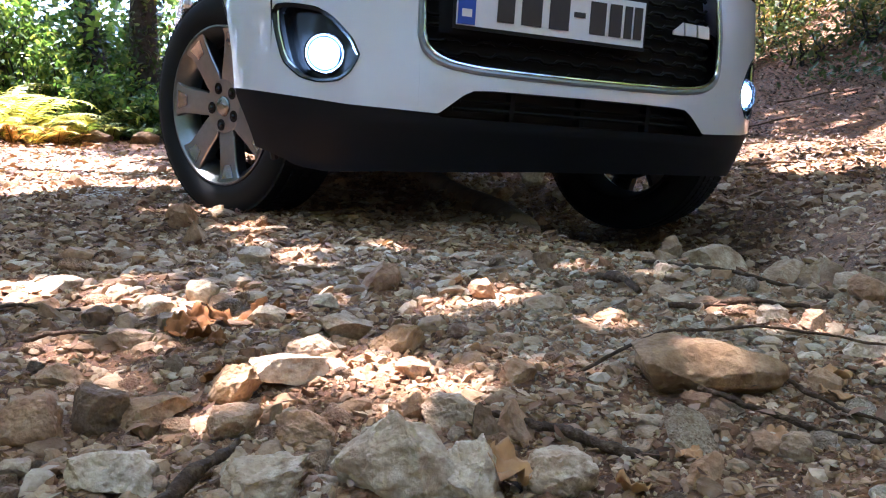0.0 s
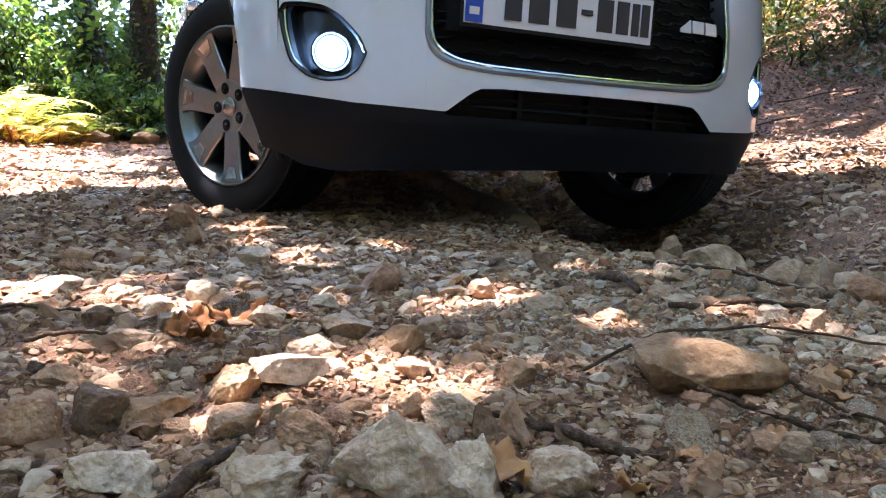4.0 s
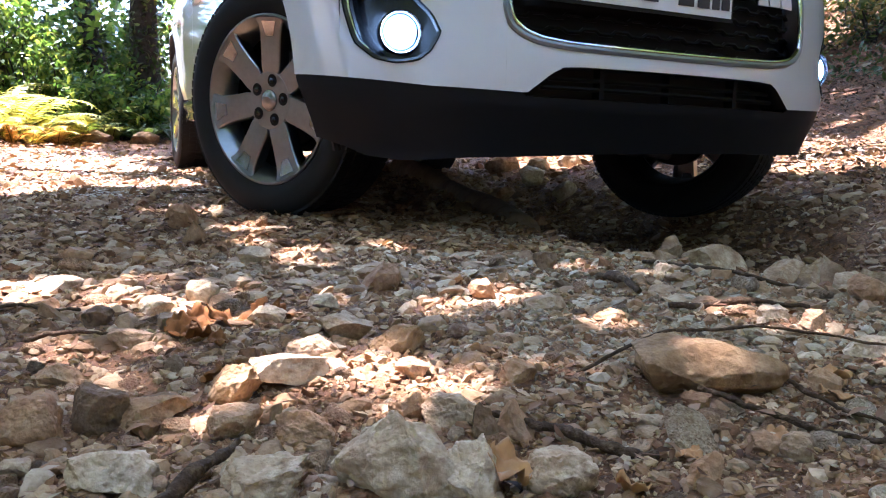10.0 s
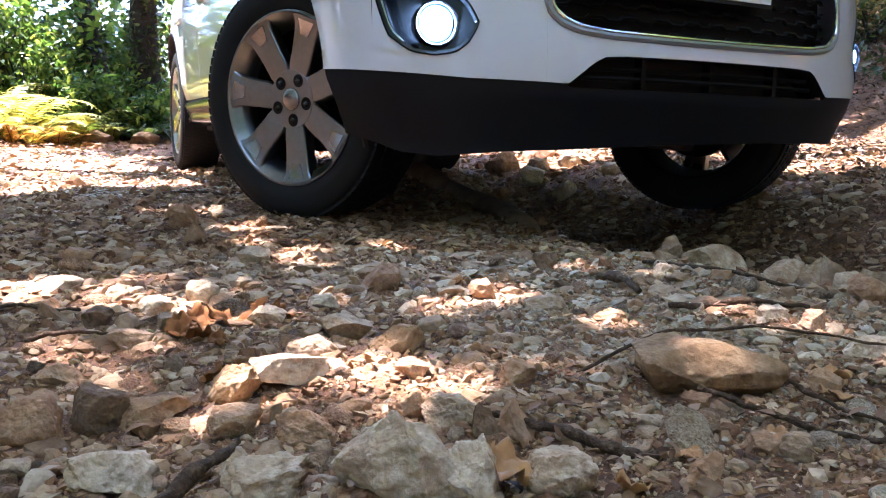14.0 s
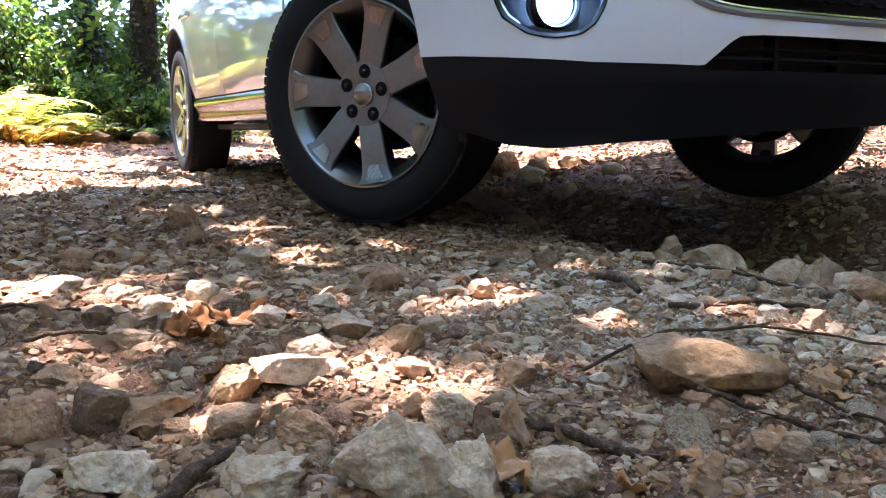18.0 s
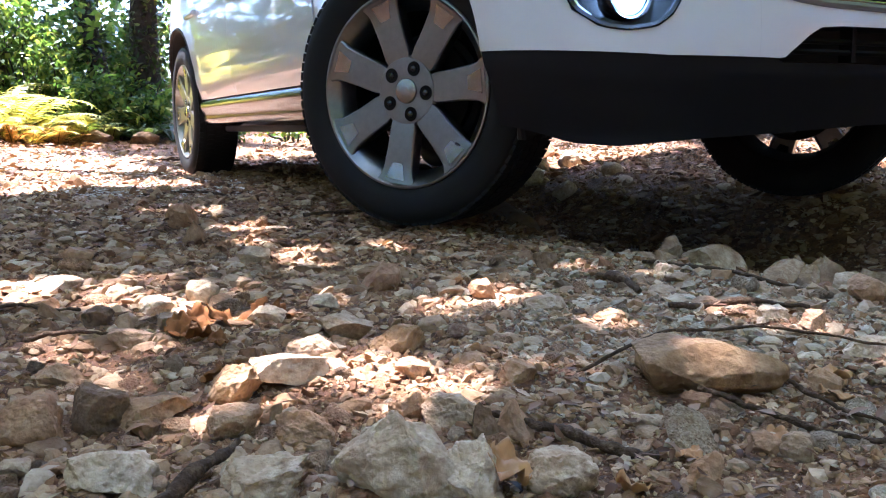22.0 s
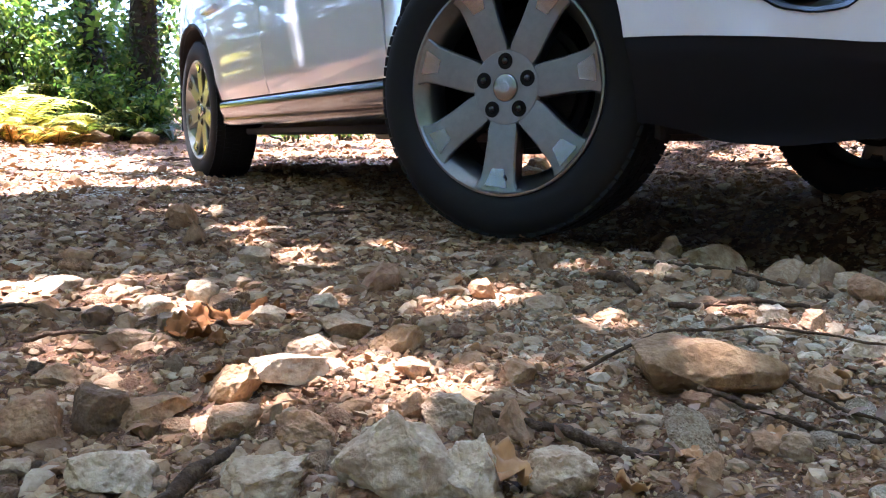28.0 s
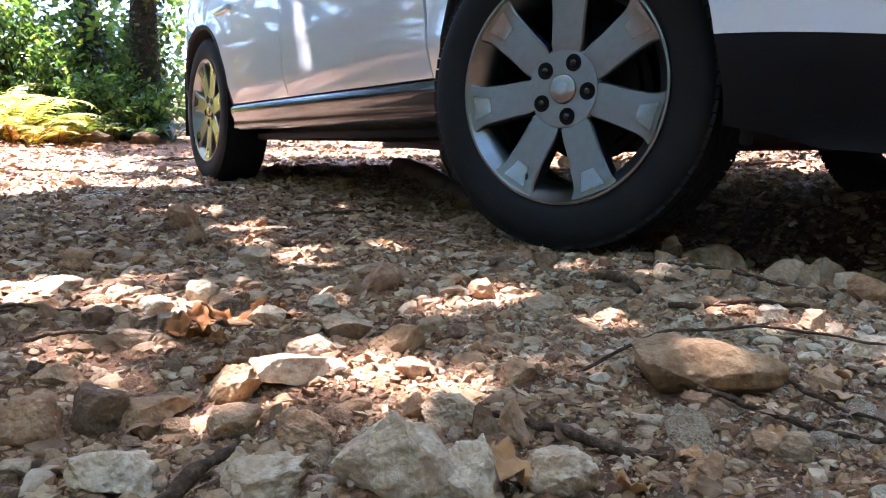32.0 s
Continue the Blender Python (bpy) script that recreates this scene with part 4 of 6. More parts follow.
rock("grey", -0.407, 1.034, 0.060, 0.042, 0.026, 0, 158)
rock("pale", -0.679, 1.408, 0.080, 0.060, 0.024, 0, 159)
rock("tan", -0.623, 1.225, 0.062, 0.046, 0.024, 8, 163)
rock("grey", -0.373, 1.115, 0.053, 0.040, 0.021, 0, 164)
rock("grey", -0.160, 0.964, 0.070, 0.048, 0.027, -4, 165)
rock("grey", -0.129, 1.045, 0.076, 0.046, 0.032, 4, 166)
rock("tan", -0.447, 0.912, 0.055, 0.038, 0.022, 0, 167)
rock("tan", -0.034, 0.872, 0.040, 0.028, 0.021, 0, 168)
rock("tan", 0.079, 0.845, 0.044, 0.030, 0.024, 0, 169)
rock("pale", 0.481, 1.158, 0.050, 0.036, 0.018, 0, 170)
rock("rust", 0.514, 1.104, 0.035, 0.028, 0.027, 0, 172)
rock("ochre", -0.567, 1.840, 0.060, 0.055, 0.048, 0, 173, taper=0.4)
rock("grey", -0.379, 1.620, 0.068, 0.050, 0.028, 0, 174)
rock("tan", -0.739, 1.637, 0.070, 0.052, 0.028, 0, 175)
rock("tan", -0.690, 2.12, 0.090, 0.080, 0.060, 0, 176)
rock("grey", 0.36, 5.0, 0.22, 0.18, 0.140, 0, 135)
rock("rust", 0.62, 5.3, 0.20, 0.16, 0.120, 15, 136)
rock("pale", 0.48, 4.4, 0.17, 0.14, 0.100, 40, 137)
rock("grey", 0.30, 4.15, 0.14, 0.12, 0.080, 0, 138)
rock("pale", 0.60, 4.0, 0.13, 0.10, 0.080, 10, 139)
rock("pale", 0.74, 4.7, 0.16, 0.13, 0.090, 30, 180)
rock("pale", 0.86, 4.15, 0.11, 0.09, 0.060, 0, 181)
rock("grey", 0.55, 4.75, 0.14, 0.12, 0.080, -20, 182)
rock("tan", 0.42, 3.6, 0.10, 0.08, 0.060, 15, 183)
rock("brown", -3.30, 7.75, 0.34, 0.24, 0.130, 0, 177)
rock("brown", -2.9, 8.0, 0.28, 0.2, 0.120, 20, 178)


M_log = surface("log_wood", [(0.3, (0.06, 0.036, 0.022)), (0.55, (0.13, 0.085, 0.055)), (0.8, (0.22, 0.155, 0.105))], scale=9, rough=(0.85, 1.0), bump=0.8, bump_scale=35, bump_dist=0.012)


# Scattered stones: things of their own near the camera, gravel farther off.
def scatter(n, d0, d1, half, r):
    d = d0 * (d1 / d0) ** r.random(n)
    a = np.radians(r.uniform(-half, half, n))
    return d * np.sin(a), d * np.cos(a)


def crowded(x, y, reach=0.42):
    bad = np.zeros(len(x), bool)
    for rx, ry, w, d in ROCKS:
        bad |= np.hypot((x - rx) / w, (y - ry) / d) < reach
    return bad


sr = np.random.default_rng(21)
stone_meshes = {}
for tone in ("tan", "grey", "pale", "rust", "brown"):
    for k in range(5):
        v, f = ICO[3]
        p = rock_points(v, 500 + 7 * k + len(tone), 10, 0.06) * np.array([0.5, 0.38, 0.24])
        me = mesh_of("stone", p, f, M_chip[tone], smooth=True)
        me.set_sharp_from_angle(angle=radians(28))
        stone_meshes[tone, k] = me
sx, sy = scatter(420, 0.5, 2.4, 33, sr)
ok = ~crowded(sx, sy, 0.55)
for x, y in list(zip(sx[ok], sy[ok]))[:280]:
    tone = sr.choice(["tan", "grey", "pale", "rust", "brown"], p=[0.34, 0.28, 0.16, 0.12, 0.10])
    ob = new("stone", stone_meshes[tone, int(sr.integers(5))])
    s = float(np.clip(sr.lognormal(-3.55, 0.32) * (0.75 + 0.3 * math.hypot(x, y)), 0.016, 0.07))
    tilt = sr.normal(0, 14, 2)
    ob.matrix_world = pose(x, y, float(height(x, y)) + 0.06 * s, tilt[0], tilt[1], sr.uniform(0, 360)) @ Matrix.Diagonal((s, s, s * sr.uniform(0.8, 1.3), 1))
    tagged(ob, {"tan": "small tan limestone chip lying among gravel", "grey": "small grey limestone chip lying among gravel", "pale": "small pale limestone chip lying among gravel",
                "rust": "small rust-stained stone lying among gravel", "brown": "small dark brown stone lying among gravel"}[tone], "stone", "small stones on the track")


def chip(seed, corners):
    """An angular chip: the hull of a few points on a ball, kept apart from one another."""
    r = np.random.default_rng(seed)
    p = r.normal(size=(corners, 3))
    p /= np.linalg.norm(p, axis=1)[:, None]
    for _ in range(4):
        d = p[:, None] - p[None]
        p += 0.05 * (d / (np.sum(d ** 2, -1)[..., None] + 0.05)).sum(1)
        p /= np.linalg.norm(p, axis=1)[:, None]
    bm = bmesh.new()
    for q in p:
        bm.verts.new(q)
    bmesh.ops.convex_hull(bm, input=bm.verts)
    bmesh.ops.triangulate(bm, faces=bm.faces)
    bm.verts.index_update()
    v, f = np.array([q.co[:] for q in bm.verts]), np.array([[w.index for w in t.verts] for t in bm.faces])
    bm.free()
    return v, f


def gravel(name, n, d0, d1, half, corners, size, spread, seed, label, lift=0.0, keep=None, flat=(1.25, 0.9, 0.6), material=None, level=0, tilt=0.5):
    """Many small stones in one mesh: angular chips with that many corners, or, with a level, weathered broken stones."""
    r = np.random.default_rng(seed)
    if level:
        chips = [(rock_points(ICO[level][0], 3000 + seed * 50 + k, 10, 0.06, 0.45, 0.85) * 1.25, ICO[level][1]) for k in range(28)]
        corners = len(ICO[level][0])
    else:
        chips = [chip(900 + seed * 40 + k, corners) for k in range(40)]
        chips = [c for c in chips if c[0].shape == (corners, 3) and len(c[1]) == 2 * corners - 4][:24]
    lib, lib_f = np.array([c[0] for c in chips]), np.array([c[1] for c in chips])
    x, y = scatter(n, d0, d1, half, r)
    m = ~crowded(x, y, 0.38)
    if keep is not None:
        m &= keep(x, y, r)
    x, y = x[m], y[m]
    n = len(x)
    d = np.hypot(x, y)
    s = size * np.exp(np.clip(r.normal(0, spread, n), -1, 0.85)) * d ** 0.55
    yaw, tx, ty = r.uniform(0, 2 * np.pi, n), r.normal(0, tilt, n), r.normal(0, tilt, n)
    pick = r.integers(0, len(lib), n)
    p = lib[pick] * (np.array(flat) * r.uniform(0.75, 1.25, (n, 3)) * s[:, None])[:, None, :] * 0.72
    c, q = np.cos(tx)[:, None], np.sin(tx)[:, None]
    p = np.stack([p[..., 0], p[..., 1] * c - p[..., 2] * q, p[..., 1] * q + p[..., 2] * c], -1)
    c, q = np.cos(ty)[:, None], np.sin(ty)[:, None]
    p = np.stack([p[..., 0] * c + p[..., 2] * q, p[..., 1], -p[..., 0] * q + p[..., 2] * c], -1)
    c, q = np.cos(yaw)[:, None], np.sin(yaw)[:, None]
    p = np.stack([p[..., 0] * c - p[..., 1] * q, p[..., 0] * q + p[..., 1] * c, p[..., 2]], -1)
    p += np.stack([x, y, height(x, y) + s * (0.08 + lift)], -1)[:, None, :]
    f = (lib_f[pick] + (np.arange(n) * corners)[:, None, None]).reshape(-1, 3)
    me = mesh_of(name, p.reshape(-1, 3), f, material or M_gravel, smooth=bool(level))
    if level:
        me.set_sharp_from_angle(angle=radians(30))
    ob = new(name, me)
    return tagged(ob, label, "gravel", kind="stuff")


# Line along which the glare of the sun patch is painted with pale gravel.
SUN_PATCH = [(-1.3, 3.5), (-1.9, 4.4), (-2.6, 5.6), (-3.4, 6.8)]


def off_bank(x, y, r):
    return 0.9 * x + 0.25 * y < 2.2 + 0.5 * r.random(len(x))


M_cobble = surface("weathered_limestone", [(0.2, (0.195, 0.112, 0.0567)), (0.42, (0.317, 0.213, 0.124)), (0.6, (0.409, 0.31, 0.21)), (0.8, (0.518, 0.43, 0.33))],
                   scale=45, detail=9, rough=(0.75, 0.97), bump=0.7, bump_scale=190, bump_dist=0.004, island=0.35, island_stops=STONE_TONES, island_mix=0.5, spec=0.25, mottle=((0.166, 0.0939, 0.0464), 70.0, 0.55))
def stony(x, y, r):
    """The left of the track is stonier than its right."""
    return off_bank(x, y, r) & (r.random(len(x)) < np.interp(x / np.maximum(y, 0.3), [-0.1, 0.1, 0.3], [1.0, 0.5, 0.42]))


gravel("broken_stones", 1900, 0.46, 1.5, 34, 0, 0.0112, 0.42, 11, "broken tan and grey limestone pieces packed in the soil", flat=(1.2, 0.9, 0.55), material=M_cobble, level=3, lift=-0.08, tilt=0.28, keep=stony)
gravel("broken_stones", 3900, 1.3, 3.4, 36, 0, 0.0118, 0.42, 12, "flat weathered limestone pieces packed in the track", flat=(1.3, 0.95, 0.42), material=M_cobble, level=2, lift=-0.12, tilt=0.2, keep=stony)
gravel("broken_stones", 2600, 3.0, 7.0, 36, 0, 0.0115, 0.45, 13, "flat limestone pieces farther along the track", flat=(1.3, 0.95, 0.40), material=M_cobble, level=2, lift=-0.15, tilt=0.2, keep=lambda x, y, r: off_bank(x, y, r) & (near_line(x, y, SUN_PATCH) > 0.5))
gravel("gravel", 14000, 0.42, 1.9, 34, 10, 0.0052, 0.55, 1, "angular tan and grey limestone gravel")
gravel("fine_gravel", 34000, 0.42, 1.9, 34, 6, 0.0026, 0.5, 2, "fine crushed limestone grit")
gravel("gravel", 12000, 1.7, 5.2, 36, 10, 0.0066, 0.55, 3, "angular grey limestone gravel of the track", keep=off_bank)
gravel("fine_gravel", 26000, 1.6, 4.6, 36, 6, 0.0038, 0.5, 7, "fine tan gravel of the track", keep=off_bank)
gravel("gravel", 9000, 4.5, 12.0, 36, 10, 0.0080, 0.50, 4, "coarse limestone gravel of the track", keep=lambda x, y, r: off_bank(x, y, r) & (near_line(x, y, SUN_PATCH) > 0.5) & ((x > -0.22 * y) | (r.random(len(x)) < 0.3)))
gravel("gravel", 5000, 0.5, 8.0, 110, 10, 0.0110, 0.45, 5, "coarse limestone gravel beside the track", keep=off_bank)
gravel("gravel", 4500, 1.8, 5.0, 36, 10, 0.0080, 0.50, 6, "pale stones on the litter of the bank", keep=lambda x, y, r: 0.9 * x + 0.25 * y > 2.2)

# Pale grit covers the right of the track up to the gully's lip.
M_grit = surface("pale_grit", [(0.25, (0.18, 0.122, 0.074)), (0.5, (0.29, 0.22, 0.145)), (0.75, (0.42, 0.345, 0.25))], scale=110, rough=(0.8, 0.98), bump=0.5, bump_scale=320, bump_dist=0.003, island=0.5, spec=0.25)


def right_side(x, y, r):
    return (r.random(len(x)) < np.interp(x / y, [-0.05, 0.12], [0, 1]) * np.interp(y, [0.85, 1.15], [0.35, 1])) & (beyond(x, y, LIP) < 0.06)


gravel("pale_grit", 26000, 0.75, 2.7, 33, 6, 0.0042, 0.5, 14, "pale tan grit on the right of the track", material=M_grit, lift=0.05, keep=right_side)
gravel("pale_gravel", 5200, 0.7, 2.7, 33, 11, 0.0078, 0.45, 15, "pale tan and grey gravel beside the gully", material=M_grit, keep=right_side, tilt=0.35)

# Gravel in the wheel track, coloured extra pale to paint the sun's glare there.
M_sun_gravel = surface("sun_patch_gravel", [(0.25, (0.42, 0.34, 0.25)), (0.5, (0.60, 0.52, 0.42)), (0.75, (0.72, 0.65, 0.55))], scale=90, rough=(0.85, 1.0), bump=0.5, bump_scale=300, bump_dist=0.003, island=0.3, spec=0.2)
gravel("dusty_gravel", 34000, 3.2, 7.4, 34, 6, 0.0042, 0.5, 9, "limestone gravel in the wheel track, sun glare put into its pale colour", material=M_sun_gravel, lift=0.12, flat=(1.3, 1.0, 0.28), tilt=0.12,
       keep=lambda x, y, r: near_line(x, y, SUN_PATCH) < 0.30 + 0.35 * r.random(len(x)))

# ---- dry leaves and sticks ----
LEAF_V = np.array([(0, 0, 0), (-0.16, 0.22, 0.03), (0, 0.25, 0), (0.16, 0.22, 0.03), (-0.2, 0.55, 0.05), (0, 0.55, 0.0), (0.2, 0.55, 0.05), (-0.1, 0.82, 0.03), (0, 0.82, 0.0), (0.1, 0.82, 0.03), (0, 1, 0)], float)
LEAF_F = np.array([(0, 2, 1), (0, 3, 2), (1, 2, 5), (1, 5, 4), (2, 3, 6), (2, 6, 5), (4, 5, 8), (4, 8, 7), (5, 6, 9), (5, 9, 8), (7, 8, 10), (8, 9, 10)])
SIMPLE_V = np.array([(0, 0, 0), (-0.27, 0.45, 0.05), (0.27, 0.45, 0.05), (0, 1, 0)], float)
SIMPLE_F = np.array([(0, 2, 1), (1, 2, 3)])


def leaf_cloud(P, size, r, V=SIMPLE_V, F=SIMPLE_F, flatness=1.0, curl=0.3, up=None):
    """Leaves at the points P, turned at random; flatness below 1 lays them down."""
    n = len(P)
    s = size * np.exp(r.normal(0, 0.28, n))
    v = np.repeat(V[None], n, 0).copy()
    v[..., 2] += curl * r.normal(0, 1, n)[:, None] * (v[..., 1] - 0.4) ** 2 + 0.9 * curl * r.random(n)[:, None] * v[..., 0] ** 2 * 3
    v[..., 1] -= 0.5
    v *= s[:, None, None]
    yaw = r.uniform(0, 2 * np.pi, n)
    tilt, roll = r.normal(0, 0.9 * flatness, n), r.normal(0, 0.7 * flatness, n)
    c, q = np.cos(tilt)[:, None], np.sin(tilt)[:, None]
    v = np.stack([v[..., 0], v[..., 1] * c - v[..., 2] * q, v[..., 1] * q + v[..., 2] * c], -1)
    c, q = np.cos(roll)[:, None], np.sin(roll)[:, None]
    v = np.stack([v[..., 0] * c + v[..., 2] * q, v[..., 1], -v[..., 0] * q + v[..., 2] * c], -1)
    c, q = np.cos(yaw)[:, None], np.sin(yaw)[:, None]
    v = np.stack([v[..., 0] * c - v[..., 1] * q, v[..., 0] * q + v[..., 1] * c, v[..., 2]], -1)
    v += P[:, None, :]
    f = (F[None] + (np.arange(n) * len(V))[:, None, None]).reshape(-1, 3)
    return v.reshape(-1, 3), f


def litter(name, x, y, size, seed, label, lift=0.01, material=None):
    r = np.random.default_rng(seed)
    P = np.stack([x, y, height(x, y) + lift * r.uniform(0.3, 1.4, len(x))], -1)
    v, f = leaf_cloud(P, size, r, LEAF_V, LEAF_F, flatness=0.33, curl=0.5)
    return tagged(new(name, mesh_of(name, v, f, material or M_litter, smooth=True)), label, "leaf litter", kind="stuff")


lr = np.random.default_rng(5)
x, y = scatter(450, 0.6, 2.6, 34, lr)
dead_x, dead_y = lr.uniform(0.08, 0.42, 170), lr.uniform(0.54, 0.80, 170)
litter("leaf_litter", dead_x, dead_y, 0.012, 65, "dull brown leaf scraps between the stones", 0.010)
litter("leaf_litter", x, y, 0.016, 61, "scattered crumbled brown leaves between the stones", 0.012)
x, y = scatter(9000, 1.8, 9.0, 35, lr)
m = near_line(x, y, SUN_PATCH) > 0.5
litter("leaf_litter", x[m], y[m], 0.021, 62, "dry brown leaves lying on the track", 0.015)
x, y = lr.uniform(0.8, 6.5, 36000), lr.uniform(2.4, 11, 36000)
m = (0.9 * x + 0.25 * y > 1.9 + 0.5 * lr.random(36000)) & (x < y * 0.72 + 0.6)
litter("leaf_litter", x[m], y[m], 0.032, 63, "thick dull brown leaf litter on the bank", 0.03, M_bank_litter)
x, y = lr.uniform(-7, -1.8, 6000), lr.uniform(4, 11, 6000)
m = x < -1.2 - 0.28 * y + 0.8 * lr.random(6000)
litter("leaf_litter", x[m], y[m], 0.06, 64, "reddish dry leaf litter under the ferns", 0.03)


def dry_leaf(x, y, size, turn, seed, label, tone, tilt=(0, 0), lift=0.012, curl=0.5):
    """A crumpled dry leaf with a lobed edge."""
    r = np.random.default_rng(seed)
    t, u = np.linspace(0, 1, 15), np.linspace(-1, 1, 9)
    width = 0.30 * np.sin(np.pi * t ** 0.8) ** 0.8 * (1 + 0.16 * np.sin(t * 19 + seed)) + 0.004
    X, Y = width[:, None] * u[None], (t - 0.5)[:, None] + 0.05 * np.abs(u)[None]
    ph = r.uniform(0, 9, 6)
    Z = curl * (1.6 * X ** 2 + 0.8 * Y ** 2 * math.sin(ph[0])) + 0.05 * np.sin(14 * Y + ph[1] + 3 * np.abs(u)[None]) + 0.05 * np.sin(21 * X + 6 * Y + ph[2]) + 0.02 * r.normal(size=X.shape)
    bend = ph[3] * 0.25
    P = np.stack([X, Y * np.cos(bend * Y), Z + 0.3 * np.sin(bend) * np.abs(Y)], -1) * size
    k = np.arange(14 * 9).reshape(14, 9)[:, :-1].ravel()
    ob = new("dry_leaf", mesh_of("dry_leaf", P.reshape(-1, 3), np.stack([k, k + 1, k + 10, k + 9], 1), tone, smooth=True))
    so = ob.modifiers.new("thickness", "SOLIDIFY")
    so.thickness = 0.0006
    ob.matrix_world = pose(x, y, float(height(x, y)) + lift, tilt[0], tilt[1], turn)
    return tagged(ob, label, "dry leaf", "dry leaves on the track")


M_dry1 = surface("curled_brown_leaf", [(0.3, (0.10, 0.036, 0.010)), (0.6, (0.20, 0.084, 0.024)), (0.85, (0.32, 0.155, 0.05))], scale=30, rough=(0.75, 0.9), bump=0.4, bump_scale=120, bump_dist=0.002, spec=0.15)
M_dry2 = surface("ochre_leaf", [(0.3, (0.30, 0.14, 0.045)), (0.6, (0.43, 0.225, 0.08)), (0.85, (0.52, 0.31, 0.13))], scale=30, rough=(0.5, 0.7), bump=0.4, bump_scale=120, bump_dist=0.002)
dry_leaf(0.052, 0.612, 0.078, 60, 1, "ochre dry leaf leaning on a pale rock", M_dry2, (24, 8), 0.022, 0.2)
for k, (x, y, s, t, a, b) in enumerate([(-0.335, 1.16, 0.075, 30, 35, 20), (-0.30, 1.15, 0.065, 100, 50, -10), (-0.36, 1.13, 0.06, 200, -30, 30), (-0.27, 1.19, 0.06, 320, 60, 0),
                                         (-0.235, 1.20, 0.055, 70, 65, 20), (-0.325, 1.10, 0.05, 150, 20, 50), (-0.26, 0.89, 0.045, 250, 60, 20), (-0.285, 1.0, 0.04, 10, 20, 15),
                                         (0.425, 0.86, 0.05, 80, 10, 8), (0.21, 0.66, 0.035, 200, 15, 20), (0.15, 0.61, 0.04, 120, 50, 20), (0.40, 0.79, 0.04, 40, 8, 12), (0.30, 0.70, 0.035, 300, 20, 10)]):
    dry_leaf(x, y - 0.05 * (k < 6), s, t, 10 + k, "curled reddish-brown dry leaf on the stones", M_dry1 if k < 8 else M_dry2, (a * 0.6, b * 0.7), 0.012 if k < 8 else 0.006, 0.4)


def stick(name, pts, r0, r1, label, lift, seed, wobble=0.002):
    r = np.random.default_rng(seed)
    P = np.array(pts, float)
    k = np.linspace(0, len(P) - 1, 10 * len(P))
    x, y, l = (np.interp(k, np.arange(len(P)), P[:, i]) for i in range(3))
    for _ in range(6):
        x[1:-1], y[1:-1], l[1:-1] = [(q[:-2] + 2 * q[1:-1] + q[2:]) / 4 for q in (x, y, l)]
    z = height(x, y) * 0.5 + height(x, y).mean() * 0.5 + l + lift
    w = np.cumsum(r.normal(0, wobble, (len(x), 3)), 0) * 0.4
    bm = tube(np.stack([x, y, z], -1) + w, np.linspace(r0, r1, len(x)) * (1 + 0.18 * np.convolve(r.normal(size=len(x) + 6), np.ones(7) / 2.6, "valid")), 9)
    me = bpy.data.meshes.new(name)
    for f in bm.faces:
        f.smooth = True
    bm.to_mesh(me)
    bm.free()
    me.materials.append(M_stick)
    return tagged(new(name, me), label, name, "sticks on the track")


stick("twig", [(0.146, 0.857, 0.004), (0.19, 0.86, 0.026), (0.24, 0.87, 0.045), (0.29, 0.88, 0.056), (0.36, 0.885, 0.052), (0.43, 0.89, 0.042), (0.50, 0.90, 0.026), (0.58, 0.90, 0.014)], 0.0024, 0.0013, "long thin dark twig arching over a rock", 0.0, 1, 0.0007)
stick("stick", [(0.284, 1.455, 0), (0.308, 1.378, 0.01), (0.332, 1.306, 0)], 0.009, 0.005, "piece of dark broken bark on gravel", 0.008, 2)
stick("stick", [(0.345, 1.224, 0), (0.455, 1.235, 0.004), (0.56, 1.207, 0)], 0.0055, 0.004, "dark dead stick lying on gravel", 0.008, 3)
stick("stick", [(0.262, 0.80, 0.003), (0.301, 0.759, 0.006), (0.33, 0.717, 0.004), (0.36, 0.691, 0.002), (0.42, 0.652, 0.0)], 0.0032, 0.0026, "dark dead stick lying on gravel", 0.011, 4)
stick("stick", [(0.045, 0.722, 0.004), (0.081, 0.712, 0.008), (0.115, 0.697, 0.006), (0.149, 0.689, 0.004), (0.185, 0.664, 0.002)], 0.004, 0.005, "weathered grey-brown stick lying on gravel", 0.013, 5)
stick("stick", [(-0.212, 0.565, 0.008), (-0.200, 0.600, 0.012), (-0.187, 0.635, 0.016), (-0.176, 0.668, 0.018)], 0.0072, 0.0035, "dark brown stick wedged between rocks", 0.008, 6, 0.0006)
stick("stick", [(0.35, 0.835, 0.008), (0.374, 0.785, 0.006), (0.40, 0.75, 0.003), (0.45, 0.70, 0)], 0.003, 0.002, "dark dead stick lying on gravel", 0.012, 7)
stick("twig", [(-0.69, 1.214, 0), (-0.629, 1.22, 0.004), (-0.54, 1.176, 0)], 0.0035, 0.0025, "thin dark twig on gravel", 0.01, 8)
stick("twig", [(-0.54, 1.021, 0), (-0.487, 1.025, 0.004), (-0.43, 1.05, 0)], 0.003, 0.002, "thin pale twig on gravel", 0.01, 9)
stick("twig", [(0.40, 1.60, 0), (0.52, 1.42, 0.01), (0.66, 1.33, 0.0)], 0.004, 0.003, "thin dark twig on gravel", 0.008, 10)
